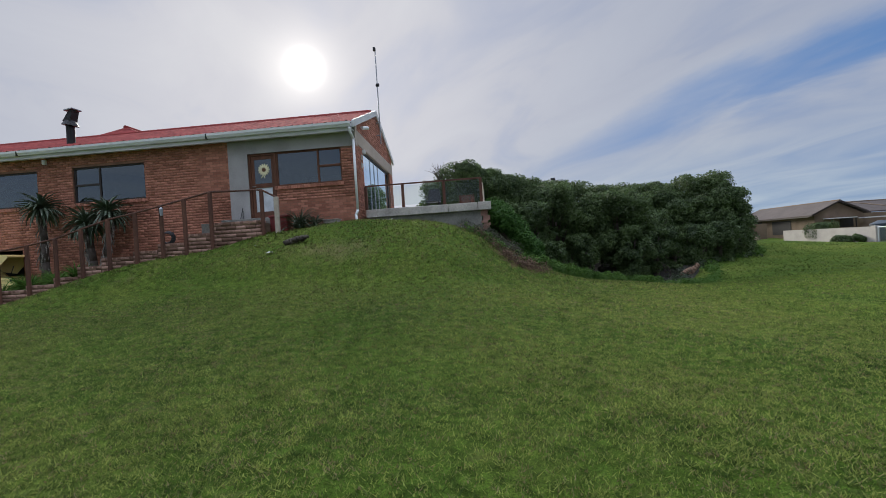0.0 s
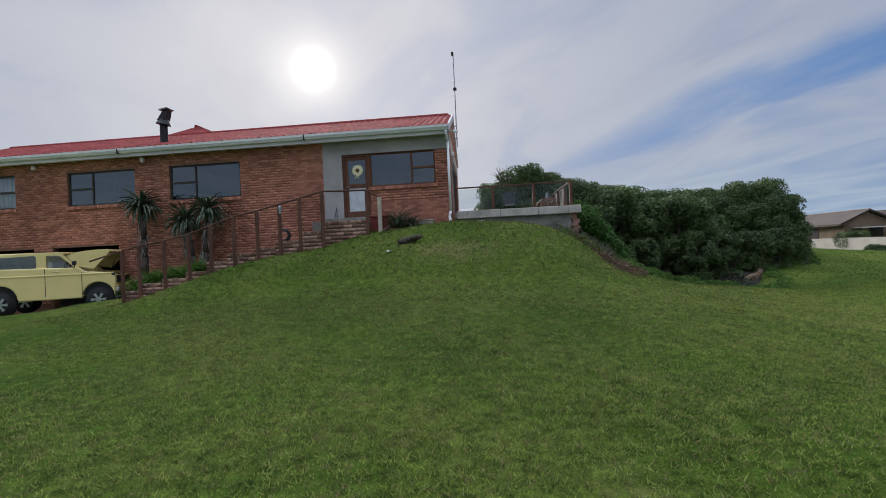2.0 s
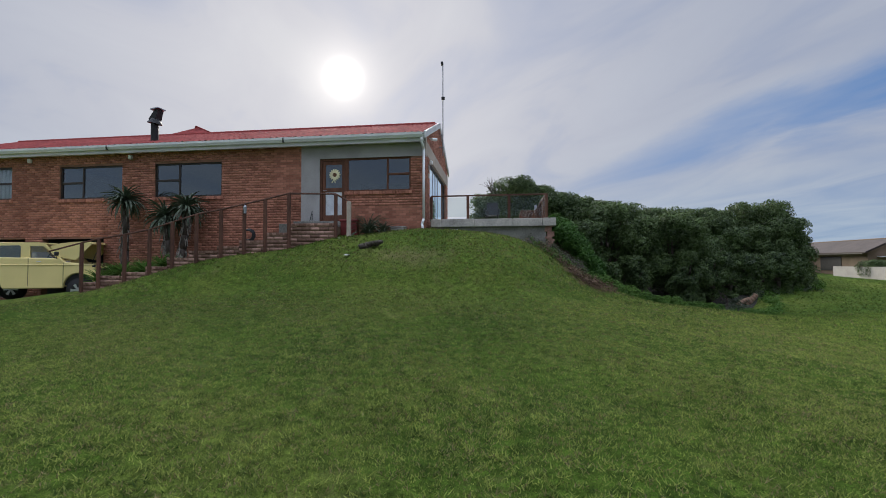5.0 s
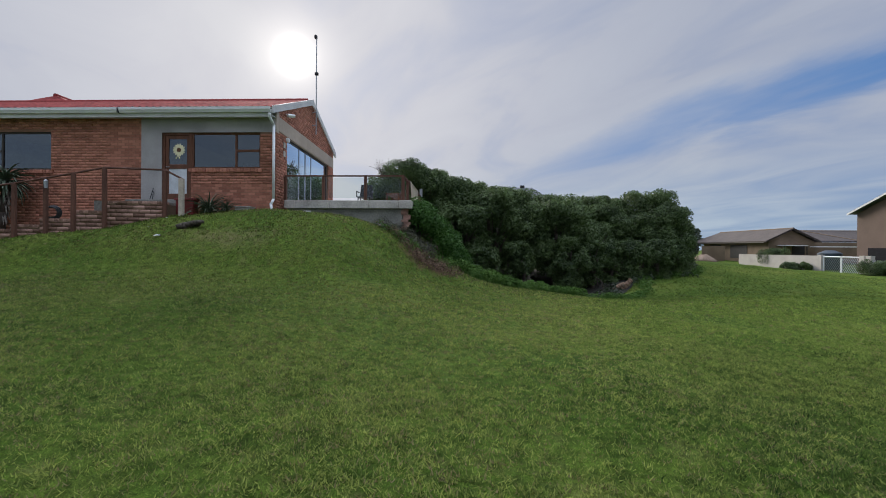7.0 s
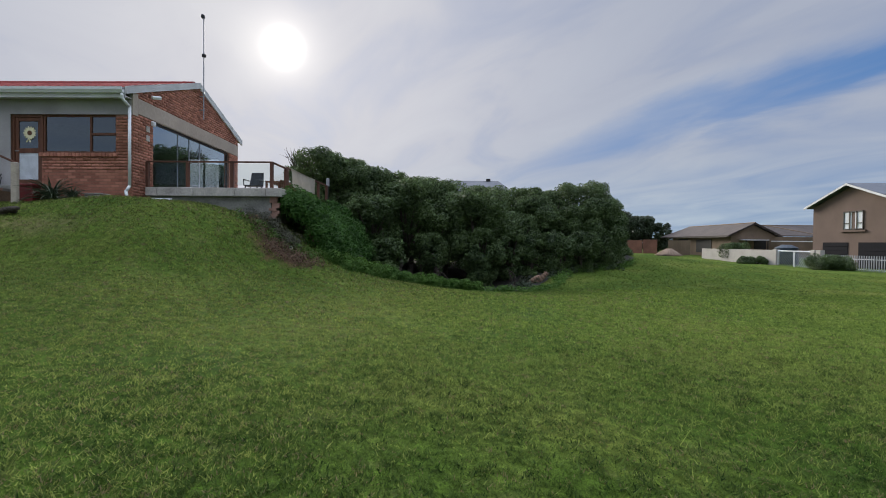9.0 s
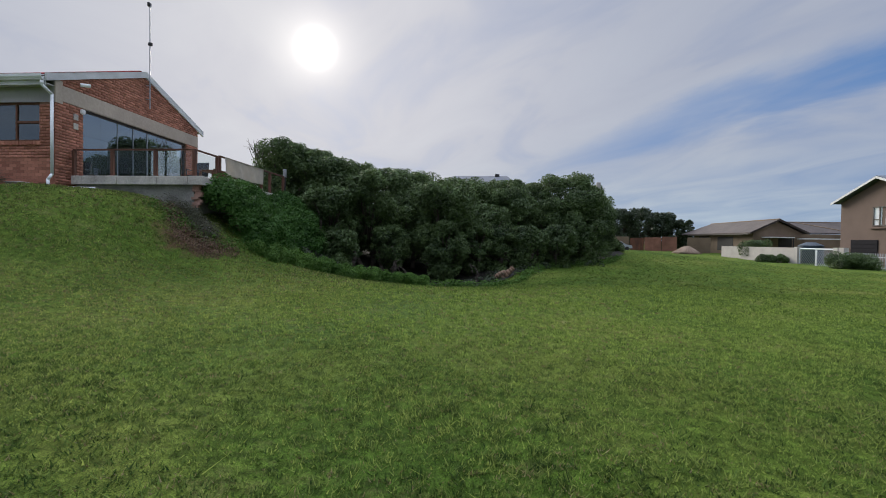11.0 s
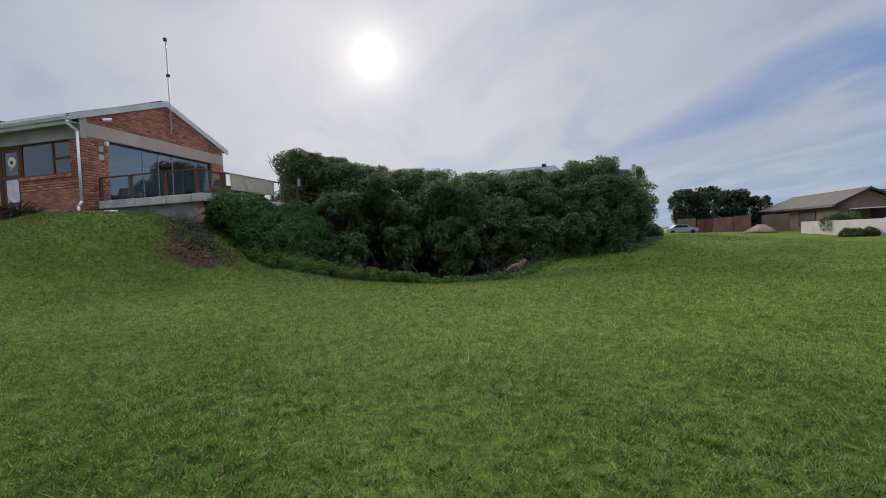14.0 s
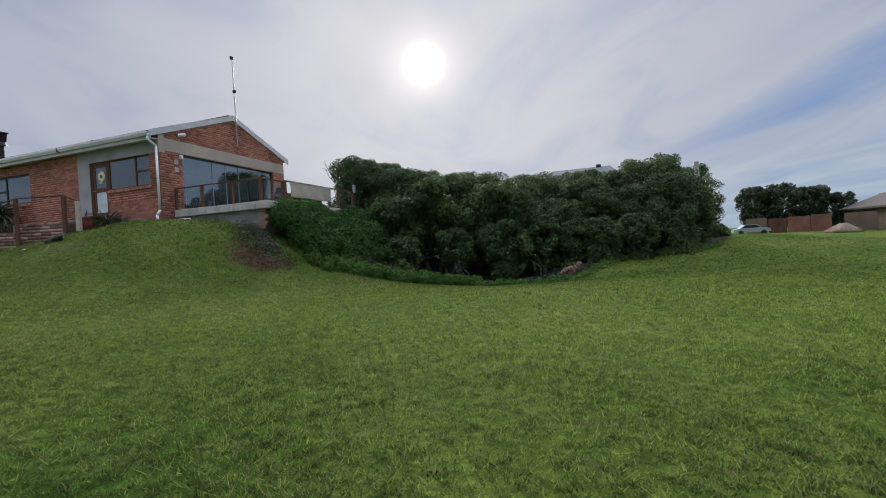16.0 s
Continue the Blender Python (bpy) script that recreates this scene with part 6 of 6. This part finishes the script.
prof = ((-2.2, 0.3), (-2.2, 0.75), (-1.5, 0.9), (-0.8, 1.38), (0.5, 1.4), (1.2, 0.95), (2.1, 0.8), (2.2, 0.35))
part("body", poly(bmesh.new(), [(p[0], -0.8, p[1]) for p in prof], (0, 1.6, 0)), SILVER, car)
part("side_window", poly(bmesh.new(), [(p[0], -0.815, p[1]) for p in ((-1.25, 0.95), (-0.75, 1.3), (0.45, 1.32), (0.95, 0.95))], (0, 0.02, 0)), BLACK, car)
for wx in (-1.35, 1.35):
    bm = bmesh.new()
    rod(bm, (wx, -0.84, 0.3), (wx, -0.6, 0.3), 0.31, n_side=18)
    part("wheel", bm, RUBBER, car)
screen = thing("screen_fence", "mixed brown panel fence between the gardens", "fence", (0, 0, 0))
for k, (xa, ya, xb, yb, zt, m) in enumerate(((30.5, 80, 33.0, 79.5, 1.9, TAN2), (33.1, 79.4, 35.2, 79, 1.7, WOOD), (35.3, 79, 37.6, 78, 1.8, RUST), (37.7, 78, 39.6, 77, 1.9, RUST), (38.6, 71, 40.9, 69, 1.75, TAN2))):
    d = Vector((xb - xa, yb - ya, 0))
    m4 = Matrix.Translation(((xa + xb) / 2, (ya + yb) / 2, 0)) @ Matrix.Rotation(math.atan2(d.y, d.x), 4, "Z")
    bm = bmesh.new()
    bx(bm, -d.length / 2, -0.06, gz(xa, ya) - 0.3, d.length / 2, 0.06, zt, 0.01)
    bmesh.ops.transform(bm, matrix=m4, verts=bm.verts)
    panel = part("panel", bm, m, screen)
    for q in np.arange(-d.length / 2, d.length / 2, 0.6):
        bm = bmesh.new()
        bx(bm, q, -0.09, gz(xa, ya) - 0.3, q + 0.06, -0.062, zt)
        bmesh.ops.transform(bm, matrix=m4, verts=bm.verts)
        part("batten", bm, m, panel)
bm = bmesh.new()
cx, cy = 36.8, 67.0
bmesh.ops.create_cone(bm, cap_ends=True, segments=24, radius1=1.9, radius2=0.35, depth=0.95, matrix=Matrix.Translation((cx, cy, gz(cx, cy) + 0.5)))
bmesh.ops.subdivide_edges(bm, edges=bm.edges[:], cuts=2)
for v in bm.verts:
    v.co += Vector(rng.uniform(-0.08, 0.08, 3))
tagged(part("sand_heap", bm, mat("pale_sand", (0.22, 0.16, 0.115), 1.0, vary=0.15), smooth=True), "heap of pale building sand before the fence", "sand")

# ---- grass ----
def blades(name, x0, x1, y0, y1, count, hgt, wid, material, label, thin=0.0, slack=1.6):
    """Single tapered blades, in patches; thin: how far the growth thins out towards y1."""
    tufts = max(count // 7, 1)
    tx_, ty_, th = rng.uniform(x0, x1, tufts), rng.uniform(y0, y1, tufts), rng.uniform(0.55, 1.35, tufts)
    tx_, ty_ = tx_ + rng.normal(scale=0.45, size=tufts), ty_ + rng.normal(scale=0.45, size=tufts)
    own = rng.integers(0, tufts, count)
    x, y = tx_[own] + rng.normal(scale=0.02, size=count), ty_[own] + rng.normal(scale=0.02, size=count)
    keep = np.sin(x * 1.3 + 2 * np.sin(y * 0.9)) * np.cos(y * 1.7 + x * 0.4) + rng.normal(scale=0.9, size=count) > -0.9
    keep &= rng.random(count) > thin * (y - y0) / (y1 - y0)
    x, y, th = x[keep], y[keep], th[own][keep]
    z = ground_z(x, y) - 0.003
    k = len(x)
    a, b = rng.uniform(0, math.tau, k), rng.uniform(0, math.tau, k)
    h = hgt * th * rng.uniform(0.5, 1.25, k)
    lean = h * rng.uniform(0.2, slack, k)
    w = wid * rng.uniform(0.6, 1.3, k)
    p = np.stack([x, y, z], -1)
    s = np.stack([np.cos(a) * w, np.sin(a) * w, np.zeros(k)], -1)
    t = np.stack([np.cos(b) * lean, np.sin(b) * lean, h], -1)
    v = np.stack([p - s, p + s, p + t], 1).reshape(-1, 3)
    return tagged(raw(name, v, np.arange(3 * k).reshape(-1, 3), material), label, "grass", kind="stuff")


BLADE_DRY = leaf_mat("straw_blades", (0.11, 0.095, 0.04), (0.25, 0.20, 0.10), 0.3, 0.7)
# dimmed near rows and sunlit middle rows carry the lawn's light gradient by colour
for y0, y1, xa, xb, cnt, hgt, wid, thin, slack, m in (
    (-1.5, 1.2, -6, 15, 40000, 0.026, 0.006, 0, 1.8, BLADE_DIMMED), (1.2, 4.0, 3.5, 16, 230000, 0.026, 0.0048, 0.2, 1.8, BLADE_DIMMED), (1.2, 4.0, -7, 4.5, 200000, 0.024, 0.0046, 0, 1.8, BLADE),
    (4.0, 6.5, 4, 19, 60000, 0.026, 0.0052, 0.8, 1.6, BLADE_DIMMED), (4.0, 7.0, -9, 5.5, 140000, 0.024, 0.0056, 0, 1.6, BLADE), (4.0, 7.0, 4.5, 18, 130000, 0.026, 0.0056, 0, 1.6, BLADE_GREEN), (7.0, 11.0, -12, 6, 110000, 0.032, 0.0075, 0, 0.9, BLADE), (7.0, 11.0, 5, 20, 110000, 0.032, 0.0075, 0, 0.9, BLADE_SUNLIT),
    (11.0, 17.5, -12, 6, 90000, 0.042, 0.012, 0, 0.5, BLADE), (11.0, 17.5, 5.5, 22, 85000, 0.042, 0.012, 0, 0.5, BLADE_SUNLIT), (17.0, 30.0, 8, 36, 90000, 0.045, 0.014, 0.4, 0.7, BLADE_GREEN),
):
    blades("grass", xa, xb, y0, y1, cnt, hgt, wid, m, "short mown green grass blades", thin, slack)
    if y1 < 18 and m is BLADE:
        blades("dry_grass", xa, min(4.5, xb), y0, y1, cnt // 4, hgt * 0.8, wid, BLADE_DRY, "straw-coloured dry grass blades in the lawn", thin)
        blades("dry_grass", 4.5, max(xb, 12), y0, y1, cnt // 16, hgt * 0.8, wid, BLADE_DRY, "straw-coloured dry grass blades in the lawn", thin)
blades("grass_tufts", 7, 18, 3.6, 8.0, 22000, 0.055, 0.0044, BLADE_GREEN, "longer bright green grass tufts")
